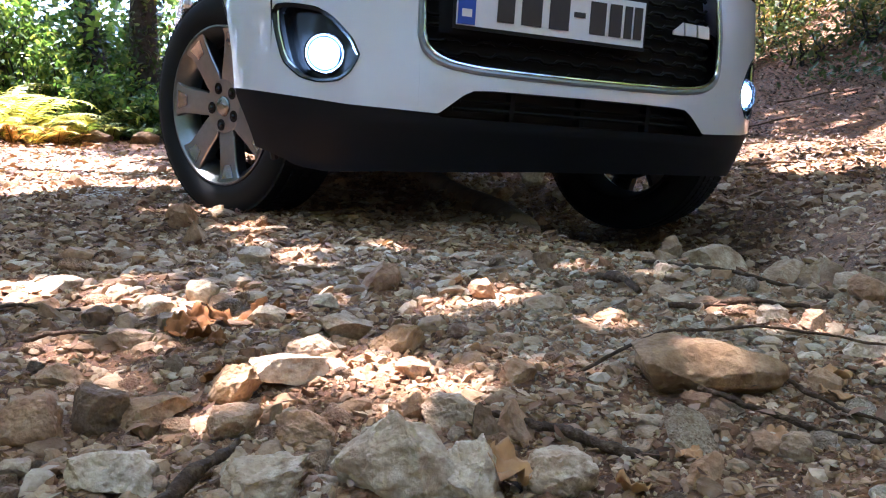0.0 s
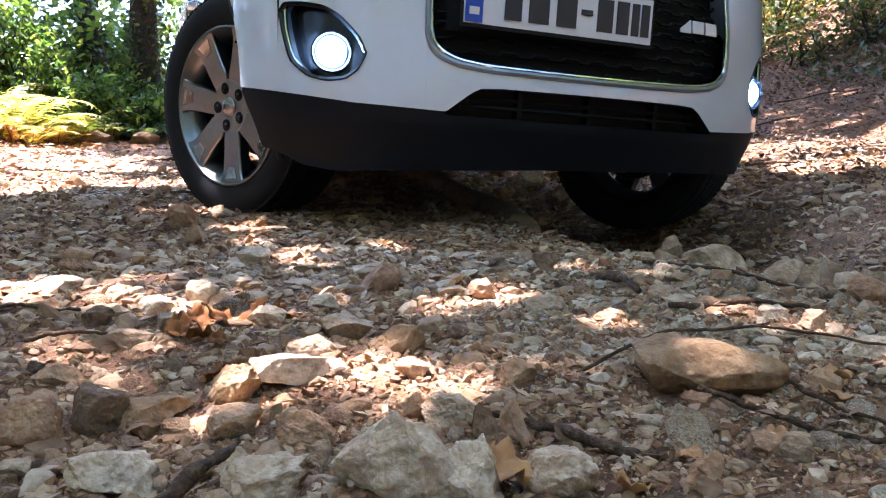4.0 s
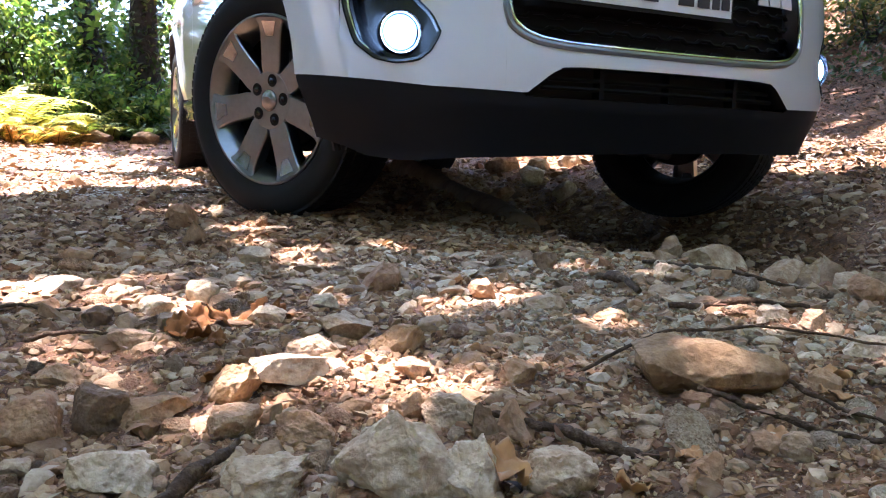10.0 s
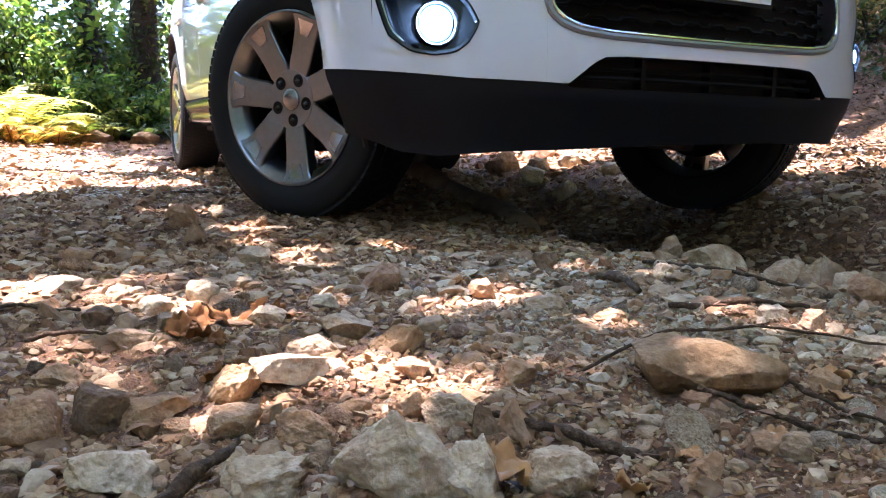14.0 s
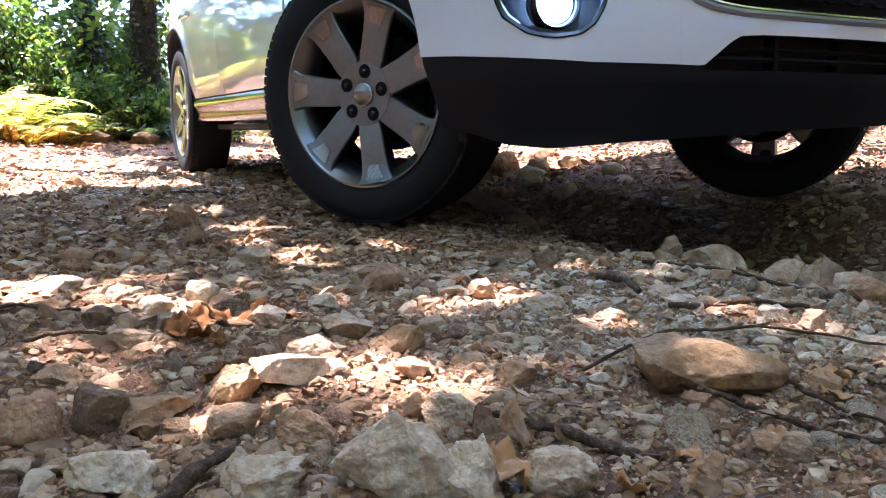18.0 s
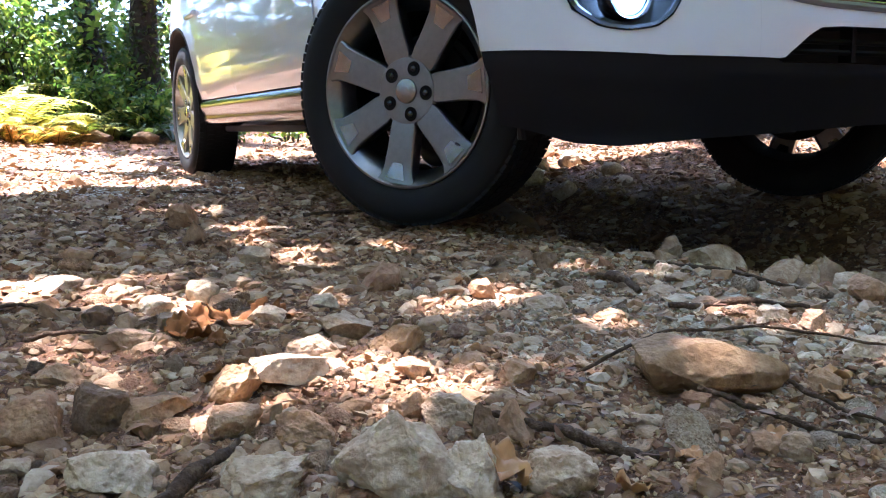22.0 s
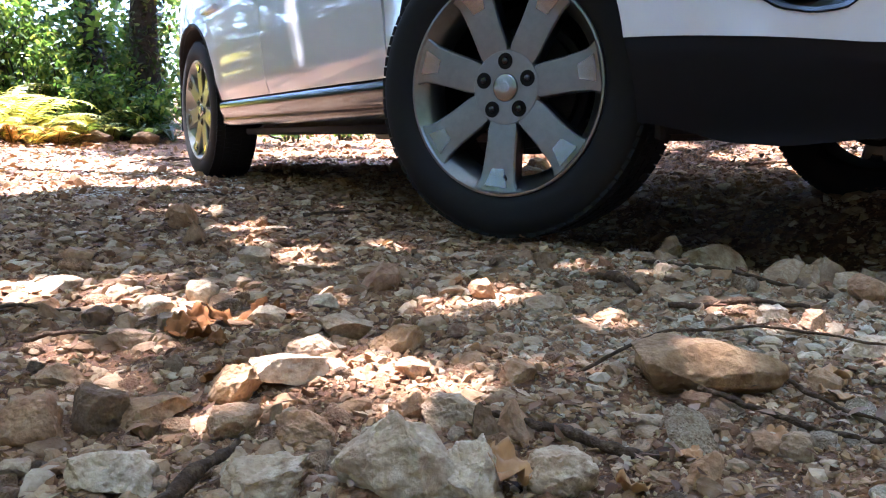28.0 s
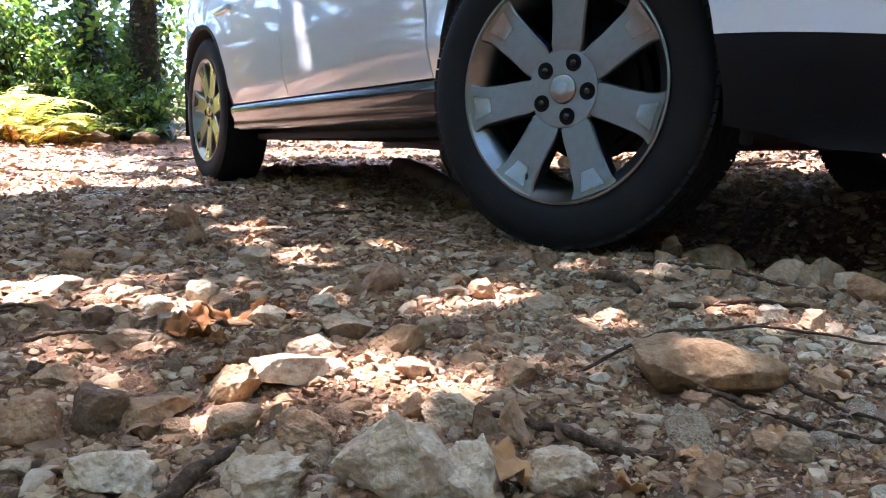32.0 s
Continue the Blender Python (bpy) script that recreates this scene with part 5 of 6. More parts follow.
for k, (x, y, t, n) in enumerate([(-1.7, 5.4, 20, 0.7), (-2.2, 4.6, -15, 0.5), (-1.0, 3.2, 10, 0.35), (1.9, 4.7, -25, 0.6), (2.3, 5.6, 30, 0.8), (2.8, 6.0, -10, 0.7), (-0.3, 2.4, 15, 0.22), (1.5, 3.6, 0, 0.4)]):
    c, q = math.cos(radians(t)) * n / 2, math.sin(radians(t)) * n / 2
    stick("twig", [(x - c, y - q, 0), (x, y, 0.012), (x + c, y + q, 0)], 0.006, 0.004, "thin dead twig on the litter", 0.012, 30 + k, 0.004)

# A fallen log lies half buried along the crest of the gully.
lx, ly = np.linspace(-0.24, 0.22, 50), np.linspace(4.5, 2.3, 50)
lx = lx + 0.05 * np.sin(np.linspace(0, 3, 50))
bm = tube(np.stack([lx, ly, height(lx, ly) * 0.4 + np.linspace(0.035, -0.03, 50)], -1), 0.052 + 0.010 * np.sin(np.linspace(0, 9, 50)), 16)
for f in bm.faces:
    f.smooth = True
me = bpy.data.meshes.new("fallen_log")
bm.to_mesh(me)
bm.free()
me.materials.append(M_log)
tagged(new("fallen_log", me), "brown fallen log half buried along the gully", "log")


# ---- trees, shrubs and ferns ----
# Gaps in the leaf roof, by where their light meets the ground: x, y, radius.
THIN_GAPS = [(-0.88, 1.42, 0.08), (-0.62, 1.29, 0.05), (-0.76, 1.34, 0.07), (-0.77, 1.49, 0.09), (-0.67, 1.46, 0.08), (-0.56, 1.38, 0.07), (-0.46, 1.32, 0.06), (-0.42, 1.25, 0.05), (-0.38, 1.34, 0.05), (-0.31, 1.22, 0.07), (-0.28, 1.28, 0.06),
             (-0.20, 1.25, 0.03), (0.02, 1.39, 0.07), (-0.02, 1.32, 0.06), (0.11, 1.36, 0.05), (-0.37, 0.95, 0.05), (-0.46, 0.94, 0.02), (-0.16, 0.87, 0.03), (-0.10, 0.89, 0.02),
             (-0.05, 0.85, 0.024), (0.01, 0.90, -0.01), (0.09, 0.895, -0.02), (-0.24, 0.75, 0.015), (-0.03, 0.73, 0.018), (0.01, 0.68, 0.015), (0.53, 1.12, -0.025), (0.56, 1.0, -0.025)]
FAINT_GAPS = [(-0.035, 0.625, 0.0), (-0.155, 0.82, 0.01), (0.31, 0.835, -0.01), (-0.30, 1.72, 0.03), (-0.10, 1.92, 0.03), (-0.47, 1.78, 0.03), (-0.2, 1.52, 0.01), (0.25, 1.62, 0.01), (0.42, 1.22, -0.01)]
NEAR_GAPS = [(-0.76, 2.52, 0.10), (-0.50, 2.12, 0.06), (-0.29, 2.90, 0.07), (-1.75, 3.72, 0.2), (-1.5, 3.70, 0.17), (-1.68, 3.35, 0.13), (-1.28, 3.78, 0.13), (-1.95, 4.1, 0.25)]
CLEAR_GAPS = [(-0.38, 0.93, -0.06), (-0.74, 1.44, -0.01), (-0.46, 1.29, -0.02), (-0.36, 1.36, -0.02), (0.05, 1.38, -0.02)]
LEFT_GAPS = [(-2.3, 5.0, 0.38), (-1.92, 4.92, 0.2), (-2.9, 5.8, 0.45), (-2.5, 5.7, 0.3), (-2.7, 4.6, 0.3), (-3.5, 6.9, 0.5), (-4.3, 7.7, 0.75), (-3.5, 7.6, 0.30), (-4.6, 8.4, 0.8), (-1.1, 4.7, 0.35)]
FAR_GAPS = [(2.0, 4.5, 0.26), (2.35, 4.25, 0.25), (1.7, 4.2, 0.2), (1.66, 3.45, 0.19), (2.0, 3.4, 0.2), (2.65, 4.4, 0.2), (1.3, 5.2, 0.3), (0.9, 4.9, 0.3), (0.48, 5.1, 0.30), (-1.2, 10.4, 2.0), (0.4, 9.6, 1.0), (1.6, 8.2, 0.6),
            (4.7, 8.8, 0.7), (4.1, 8.2, 0.35), (3.6, 8.6, 0.22), (4.4, 9.8, 0.35), (-0.8, 7.6, 1.2), (0.4, 7.0, 0.7), (0.85, 5.6, 0.35)]


def sunlit(P):
    """Which leaves would shade a gap; the thin gaps keep a few of theirs."""
    q = P - np.array(SUN_DIR)[None] * (P[:, 2:3] / SUN_DIR.z)
    m = np.zeros(len(P), bool)
    for x, y, r in NEAR_GAPS + CLEAR_GAPS + LEFT_GAPS + FAR_GAPS:
        m |= np.hypot(q[:, 0] - x, q[:, 1] - y) < r * 1.1 + 0.09
    chance = np.random.default_rng(len(P)).random(len(P))
    stays = chance < 0.15
    # The roof is thin over the middle of the track.
    thin = np.clip(1.25 - np.hypot((q[:, 0] + 0.2) / 0.85, (q[:, 1] - 1.6) / 1.1), 0, 1)
    m |= chance > 1 - 0.27 * thin
    for x, y, r in THIN_GAPS + FAINT_GAPS:
        m |= (np.hypot(q[:, 0] - x, q[:, 1] - y) < r * 1.1 + 0.085) & ~stays
    return m


def clumped(centre, radii, clumps, per, sigma, r, shell=0.5):
    d = r.normal(size=(clumps, 3))
    d /= np.linalg.norm(d, axis=1)[:, None]
    c = d * (shell + (1 - shell) * r.random((clumps, 1))) * np.array(radii) + np.array(centre)
    return (c[:, None] + r.normal(0, sigma, (clumps, per, 3)) * np.array([1, 1, 0.7])).reshape(-1, 3), c


def limb(points, r0, r1, sides=8):
    return tube(np.array(points), np.linspace(r0, r1, len(points)), sides)


def wiggle(a, b, r, n=10, amount=0.08):
    t = np.linspace(0, 1, n)[:, None]
    p = np.array(a) + (np.array(b) - np.array(a)) * t
    w = np.cumsum(r.normal(0, amount, (n, 3)), 0)
    return p + (w - w[-1] * t) * np.sin(t * math.pi) ** 0.5


def tree(x, y, top, girth, lean, crown, seed, leaves=3600, leaf=0.17, label="", ivy=0, material=None, clumps=46):
    """A tapered trunk with limbs into a crown of leaf clumps. crown: centre and radii."""
    r = np.random.default_rng(seed)
    z0 = float(height(x, y))
    root = new("tree")
    root.location = (x, y, z0)
    tagged(root, label or "slender forest tree with a dense green crown", "tree", "trees round the track")
    base = np.array([x, y, z0])

    def loc(P):
        return np.asarray(P) - base
    foot = wiggle((x, y, z0 - 0.15), (x + lean[0], y + lean[1], top), r, 14, 0.05)
    rad = np.linspace(1.0, 0.45, 14)
    rad[:3] *= np.array([1.5, 1.2, 1.06])
    part("trunk", tube(loc(foot), girth * rad, 12), M_bark, root, "dark bark")
    centre, radii = crown
    P, c = clumped(centre, radii, clumps, leaves // clumps, 0.42, r, 0.5 if clumps < 60 else 0.1)
    for k in range(7):
        q = c[k * 6]
        s = foot[int(6 + k)]
        part("limb", limb(loc(wiggle(s, q, r, 8, 0.06)), girth * 0.42, girth * 0.1, 6), M_bark, root)
    v, _ = leaf_cloud(P, leaf, r)
    v = v.reshape(len(P), -1, 3)[~sunlit(P) & (P[:, 2] > 2.4)]
    f = (SIMPLE_F[None] + (np.arange(len(v)) * len(SIMPLE_V))[:, None, None]).reshape(-1, 3)
    part_mesh("crown", mesh_of("crown", loc(v.reshape(-1, 3)), f, material or M_leaf), root)
    if ivy:
        t = r.random(ivy)
        idx = np.minimum((t * 9).astype(int), 12)
        a = r.uniform(0, 2 * np.pi, ivy)
        pos = foot[idx] + (foot[idx + 1] - foot[idx]) * (t * 9 - idx)[:, None]
        rr = girth * 1.0 + np.abs(r.normal(0, 0.05, ivy))
        pos = pos + np.stack([np.cos(a) * rr, np.sin(a) * rr, 0 * a], -1)
        v, f = leaf_cloud(pos, 0.07, r)
        part_mesh("ivy", mesh_of("ivy", loc(v), f, M_ivy), root, "ivy climbing the trunk")
    return root


C = (-2.0, 4.0, 5.6)
tree(-3.22, 8.95, 7.5, 0.155, (0.1, 0.2), ((-2.2, 8.2, 6.0), (3.6, 2.8, 1.5)), 1, 13000, clumps=90, label="thick dark trunk wrapped in ivy behind the track", ivy=2600)
tree(-3.75, 9.5, 7.0, 0.11, (-1.4, 0.5), ((-5.5, 10.5, 5.8), (2.8, 2.6, 1.8)), 2, 3600, label="leaning dark tree overgrown with ivy", ivy=2200)
tree(-6.2, 3.6, 6.8, 0.16, (1.6, 0.5), (C, (3.2, 3.0, 1.3)), 3, 26000, 0.24, clumps=150)
tree(-5.2, -1.8, 6.6, 0.15, (0.9, 0.8), ((-4.0, -0.2, 5.6), (3.0, 3.0, 1.3)), 4, 9000, 0.20)
tree(4.6, -1.6, 6.8, 0.14, (-0.8, 0.6), ((1.6, 1.6, 5.4), (3.2, 3.0, 1.4)), 5, 12000, 0.2, clumps=90)
tree(6.4, 4.6, 7.5, 0.15, (-1.0, 0.3), ((3.4, 5.4, 6.0), (3.0, 3.0, 1.5)), 6, 18000, 0.22, clumps=130)
tree(5.2, 10.5, 8.0, 0.13, (-0.6, -0.2), ((2.2, 8.8, 6.0), (3.4, 3.0, 1.5)), 7, 18000, 0.22, clumps=130)
tree(0.8, 14.5, 7.5, 0.14, (0.2, -0.5), ((0.2, 12.5, 5.6), (3.0, 2.4, 1.8)), 8, 4600, 0.19)
tree(-8.2, 7.2, 7.0, 0.15, (0.5, 0.2), ((-7.0, 7.6, 5.2), (2.8, 2.6, 2.0)), 9, 4600, 0.19)
tree(-0.6, -5.2, 7.0, 0.16, (0.2, 0.8), ((-0.4, -3.6, 5.0), (3.6, 2.6, 1.8)), 10, 6000, 0.2)
tree(-9.0, 0.5, 7.0, 0.15, (0.5, 0.1), ((-8.6, 0.8, 4.8), (2.4, 2.8, 2.0)), 11, 4000, 0.19)
tree(8.6, 1.0, 8.0, 0.15, (-0.4, 0.1), ((7.6, 1.0, 6.0), (2.4, 2.8, 2.0)), 12, 4000, 0.19)
tree(-6.8, 11.5, 8.5, 0.14, (0.3, -0.2), ((-6.6, 11.5, 6.2), (2.6, 2.4, 2.2)), 14, 4000, 0.19)
tree(3.4, -5.0, 7.0, 0.15, (0.1, 0.3), ((3.6, -4.2, 4.6), (3.0, 2.6, 2.0)), 15, 4000, 0.19)

tree(-5.35, 9.2, 3.2, 0.04, (1.65, 0.2), ((-3.9, 9.7, 3.5), (1.3, 1.0, 0.8)), 21, 1400, 0.14, label="thin leaning sapling beside the ferns")


def woods(name, n, a0, a1, r0, r1, h0, h1, leaf, seed, label):
    """The forest farther off: clumps of leaves between two bearings (degrees from straight ahead, to the right)."""
    r = np.random.default_rng(seed)
    k = n // 40
    a, d = np.radians(r.uniform(a0, a1, k)), r.uniform(r0, r1, k)
    c = np.stack([d * np.sin(a), d * np.cos(a), 0 * a], -1)
    c[:, 2] = height(c[:, 0], c[:, 1]) + h0 + (h1 - h0) * r.random(k) ** 1.2
    P = (c[:, None] + r.normal(0, 1, (k, 40, 3)) * leaf * np.array([2.6, 2.6, 1.9])).reshape(-1, 3)
    P = P[~sunlit(P)]
    P = P[P[:, 2] > height(P[:, 0], P[:, 1])]
    v, f = leaf_cloud(P, leaf, r)
    return tagged(new(name, mesh_of(name, v, f, M_leaf)), label, "forest", kind="stuff")


woods("forest", 46000, 38, 322, 9.5, 15.0, 0.0, 8.5, 0.44, 500, "dense green forest round the track")
woods("forest", 9000, 2, 40, 11.5, 15.0, 0.0, 5.0, 0.20, 501, "green woods above the bank")
woods("forest", 10500, -40, -14, 10.6, 14.0, 0.0, 1.15, 0.13, 502, "leafy undergrowth behind the trees")
woods("forest", 2400, -40, -14, 11.0, 14.0, 1.3, 2.6, 0.13, 503, "thin leafy branches against the sky")
woods("forest", 2600, -14, 4, 13.0, 17.0, 0.0, 2.2, 0.13, 504, "green woods behind the track")


def shrub(x, y, h, spread, leaves, leaf, seed, mat, label, category="shrub", stems=7, low=0.15):
    r = np.random.default_rng(seed)
    z0 = float(height(x, y))
    root = new("shrub")
    root.location = (x, y, z0)
    tagged(root, label, category, "shrubs beside the track")
    tips, P = [], []
    for k in range(stems):
        a = r.uniform(0, 2 * np.pi)
        q = np.array([math.cos(a) * spread * r.uniform(0.2, 0.9), math.sin(a) * spread * r.uniform(0.2, 0.9), h * r.uniform(0.65, 1.0)])
        line = wiggle((0.04 * math.cos(a), 0.04 * math.sin(a), -0.05), q, r, 9, 0.035)
        part("stem", limb(line, 0.016, 0.005, 5), M_bark, root)
        for j in range(5):
            s = line[int(r.integers(3, 9))]
            e = s + r.normal(0, 1, 3) * np.array([spread, spread, h * 0.5]) * 0.32
            e[2] = max(e[2], low * h)
            tips.append((s, e))
    n = max(1, leaves // len(tips))
    for s, e in tips:
        t = r.random((n, 1)) ** 0.7
        P.append(s + (e - s) * t + r.normal(0, 0.10 * spread + 0.02, (n, 3)))
    P = np.concatenate(P)
    P = P[P[:, 2] > 0.02]
    v, f = leaf_cloud(P, leaf, r)
    part_mesh("foliage", mesh_of("foliage", v, f, mat), root)
    return root


M_bush = foliage("shrub_leaf", [(0.0, (0.03, 0.065, 0.018)), (0.5, (0.06, 0.115, 0.03)), (0.85, (0.12, 0.17, 0.04)), (1.0, (0.2, 0.24, 0.06))], thin=0.55)
FAR_SHRUBS = [(-4.6, 9.4, 1.25, 0.85, 1800, 0.10), (-5.4, 8.8, 1.15, 0.8, 1900, 0.10), (-3.9, 10.2, 1.3, 0.7, 2000, 0.10), (-4.3, 8.9, 0.95, 0.6, 1500, 0.06), (-3.55, 8.8, 0.75, 0.45, 1100, 0.06), (-5.9, 9.9, 1.35, 1.0, 2000, 0.08), (-2.55, 9.4, 0.55, 0.4, 800, 0.055), (-3.15, 8.55, 0.62, 0.42, 1300, 0.075), (-3.6, 8.5, 0.55, 0.4, 1000, 0.07), (-2.9, 11.2, 1.5, 0.8, 1400, 0.08), (-1.8, 12.4, 0.9, 0.7, 1200, 0.07), (-0.4, 13.2, 1.0, 0.8, 1200, 0.07)]
SIDE_SHRUBS = [(1.4, 12.6, 1.4, 0.9, 1500, 0.08), (2.9, 10.8, 1.5, 0.8, 1800, 0.07), (-6.8, 6.6, 1.6, 0.9, 1800, 0.08), (-7.2, 4.2, 1.4, 0.8, 1400, 0.08), (-6.6, 1.4, 1.5, 0.9, 1400, 0.08), (4.6, 1.2, 0.9, 0.7, 1000, 0.07), (-3.5, -3.6, 1.4, 0.9, 1200, 0.08), (1.5, -4.2, 1.5, 0.9, 1200, 0.08), (6.0, 7.4, 1.2, 0.8, 1300, 0.07)]
for k, (x, y, h, sp, n, lf) in enumerate(FAR_SHRUBS + SIDE_SHRUBS):
    shrub(x, y, h, sp, n, lf, 200 + k, M_bush, "leafy green shrub at the edge of the track")
for k, (x, y, h, sp) in enumerate([(-2.3, 9.0, 0.35, 0.3), (-1.75, 9.3, 0.4, 0.35), (-1.2, 9.7, 0.4, 0.35), (-0.6, 10.0, 0.35, 0.4)]):
    shrub(x, y, h, sp, 500, 0.055, 260 + k, M_bush, "low sunlit green shrub behind the track")
# Shrubs and creepers of the bank.
M_bank = foliage("bank_leaf", [(0.0, (0.03, 0.055, 0.02)), (0.4, (0.065, 0.10, 0.035)), (0.65, (0.12, 0.15, 0.045)), (0.82, (0.22, 0.17, 0.06)), (1.0, (0.36, 0.22, 0.10))], thin=0.35)
for k, (x, y, h, sp, n, lf) in enumerate([(3.4, 8.8, 0.9, 0.5, 1200, 0.055), (3.9, 9.4, 1.0, 0.6, 1200, 0.055), (4.3, 8.4, 0.5, 0.5, 900, 0.05), (3.75, 7.3, 0.4, 0.4, 700, 0.05), (4.6, 7.8, 0.6, 0.5, 900, 0.05), (3.3, 7.55, 0.3, 0.35, 500, 0.05), (5.0, 9.2, 0.8, 0.6, 1000, 0.06), (4.0, 6.8, 0.35, 0.4, 600, 0.05), (2.95, 8.5, 0.5, 0.35, 600, 0.05)]):
    shrub(x, y, h, sp, n, lf, 300 + k, M_bank, "low mixed green and brown shrub on the bank", low=0.02)
ir = np.random.default_rng(77)
ix, iy = ir.uniform(2.2, 7.5, 16000), ir.uniform(4.5, 13, 16000)
patch = fbm(ix, iy, 1.3, 55, 3)
m = (0.9 * ix + 0.25 * iy > 4.25) & (patch > -0.12) & (ix < iy * 0.75 + 1)
ix, iy = ix[m], iy[m]
P = np.stack([ix, iy, height(ix, iy) + 0.03 + 0.14 * ir.random(len(ix)) ** 2], -1)
v, f = leaf_cloud(P, 0.06, ir, LEAF_V, LEAF_F, flatness=0.7)
tagged(new("ivy_cover", mesh_of("ivy_cover", v, f, M_ivy)), "dark green ivy and creepers covering the bank", "ivy", kind="stuff")


def fern(x, y, size, fronds, seed, label, mat, spread=(0, 360)):
    r = np.random.default_rng(seed)
    z0 = float(height(x, y))
    root = new("fern")
    root.location = (x, y, z0)
    tagged(root, label, "fern", "ferns beside the track")
    for k in range(fronds):
        yaw = radians(r.uniform(*spread))
        L = size * r.uniform(0.75, 1.15)
        rise = r.uniform(0.6, 1.25)
        t = np.linspace(0, 1, 26)
        rx = L * (t * 0.95)
        rz = L * (rise * t - (rise * 0.75) * t ** 2.2)
        V = [(rx[i], 0.0, rz[i]) for i in range(26)]
        F = []
        for i in range(1, 26):
            w = L * 0.30 * math.sin(math.pi * min(1, t[i] * 0.95 + 0.08)) ** 0.8 * (1 - 0.35 * t[i])
            mid, step = (rx[i] + rx[i - 1]) / 2, L / 26 * 0.95
            for sgn in (-1, 1):
                b = len(V)
                tipx, drop = mid + w * 0.35, -0.12 * w + r.normal(0, 0.012 * L)
                V += [(tipx * 0.6 + 0.4 * mid + step * 0.30, sgn * w * 0.55, rz[i] + drop * 0.3), (tipx, sgn * w, rz[i] + drop), (tipx * 0.6 + 0.4 * mid - step * 0.30, sgn * w * 0.55, rz[i] + drop * 0.3)]
                F += [(i - 1, i, b), (i - 1, b, b + 2), (b + 2, b, b + 1)]
        V = np.array(V)
        c, q = math.cos(yaw), math.sin(yaw)
        V = np.stack([V[:, 0] * c - V[:, 1] * q, V[:, 0] * q + V[:, 1] * c, V[:, 2]], -1)
        part_mesh("frond", mesh_of("frond", V, np.array(F), mat), root)
        st = np.stack([rx * c, rx * q, rz - 0.002], -1)
        part("frond_stem", limb(st[::3], 0.004, 0.001, 4), M_stick, root)
    return root


# The same fern leaf darkened: the tree's shade is put into its colour.
M_fern_shade = foliage("fern_leaf_shade_tone", [(0.0, (0.04, 0.07, 0.02)), (1.0, (0.09, 0.13, 0.03))], thin=0.4)
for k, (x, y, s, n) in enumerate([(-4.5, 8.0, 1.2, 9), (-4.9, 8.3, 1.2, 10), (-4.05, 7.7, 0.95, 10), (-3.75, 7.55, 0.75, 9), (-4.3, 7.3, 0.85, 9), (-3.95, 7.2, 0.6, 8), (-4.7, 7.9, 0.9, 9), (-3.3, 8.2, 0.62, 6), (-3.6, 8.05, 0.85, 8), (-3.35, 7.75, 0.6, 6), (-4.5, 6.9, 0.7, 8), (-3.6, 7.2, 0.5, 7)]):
    fern(x, y, s, n, 400 + k, "yellow-green fern on the bank, sunlight put into its colour", M_fern_lit)
M_bracken = foliage("dry_bracken", [(0.0, (0.16, 0.075, 0.028)), (0.5, (0.30, 0.16, 0.06)), (1.0, (0.46, 0.28, 0.12))], thin=0.45)
for k, (x, y, s, n) in enumerate([(-3.75, 7.15, 0.5, 7), (-4.15, 6.9, 0.55, 7), (-3.45, 7.35, 0.45, 6)]):
    fern(x, y, s, n, 470 + k, "dry orange-brown bracken in front of the ferns", M_bracken)
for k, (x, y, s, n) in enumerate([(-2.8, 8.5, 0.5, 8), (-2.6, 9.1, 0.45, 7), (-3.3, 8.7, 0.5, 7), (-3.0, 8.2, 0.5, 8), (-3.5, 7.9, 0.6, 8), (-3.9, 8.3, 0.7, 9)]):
    fern(x, y, s, n, 450 + k, "dark green fern under the tree, shade put into its colour", M_fern_shade)

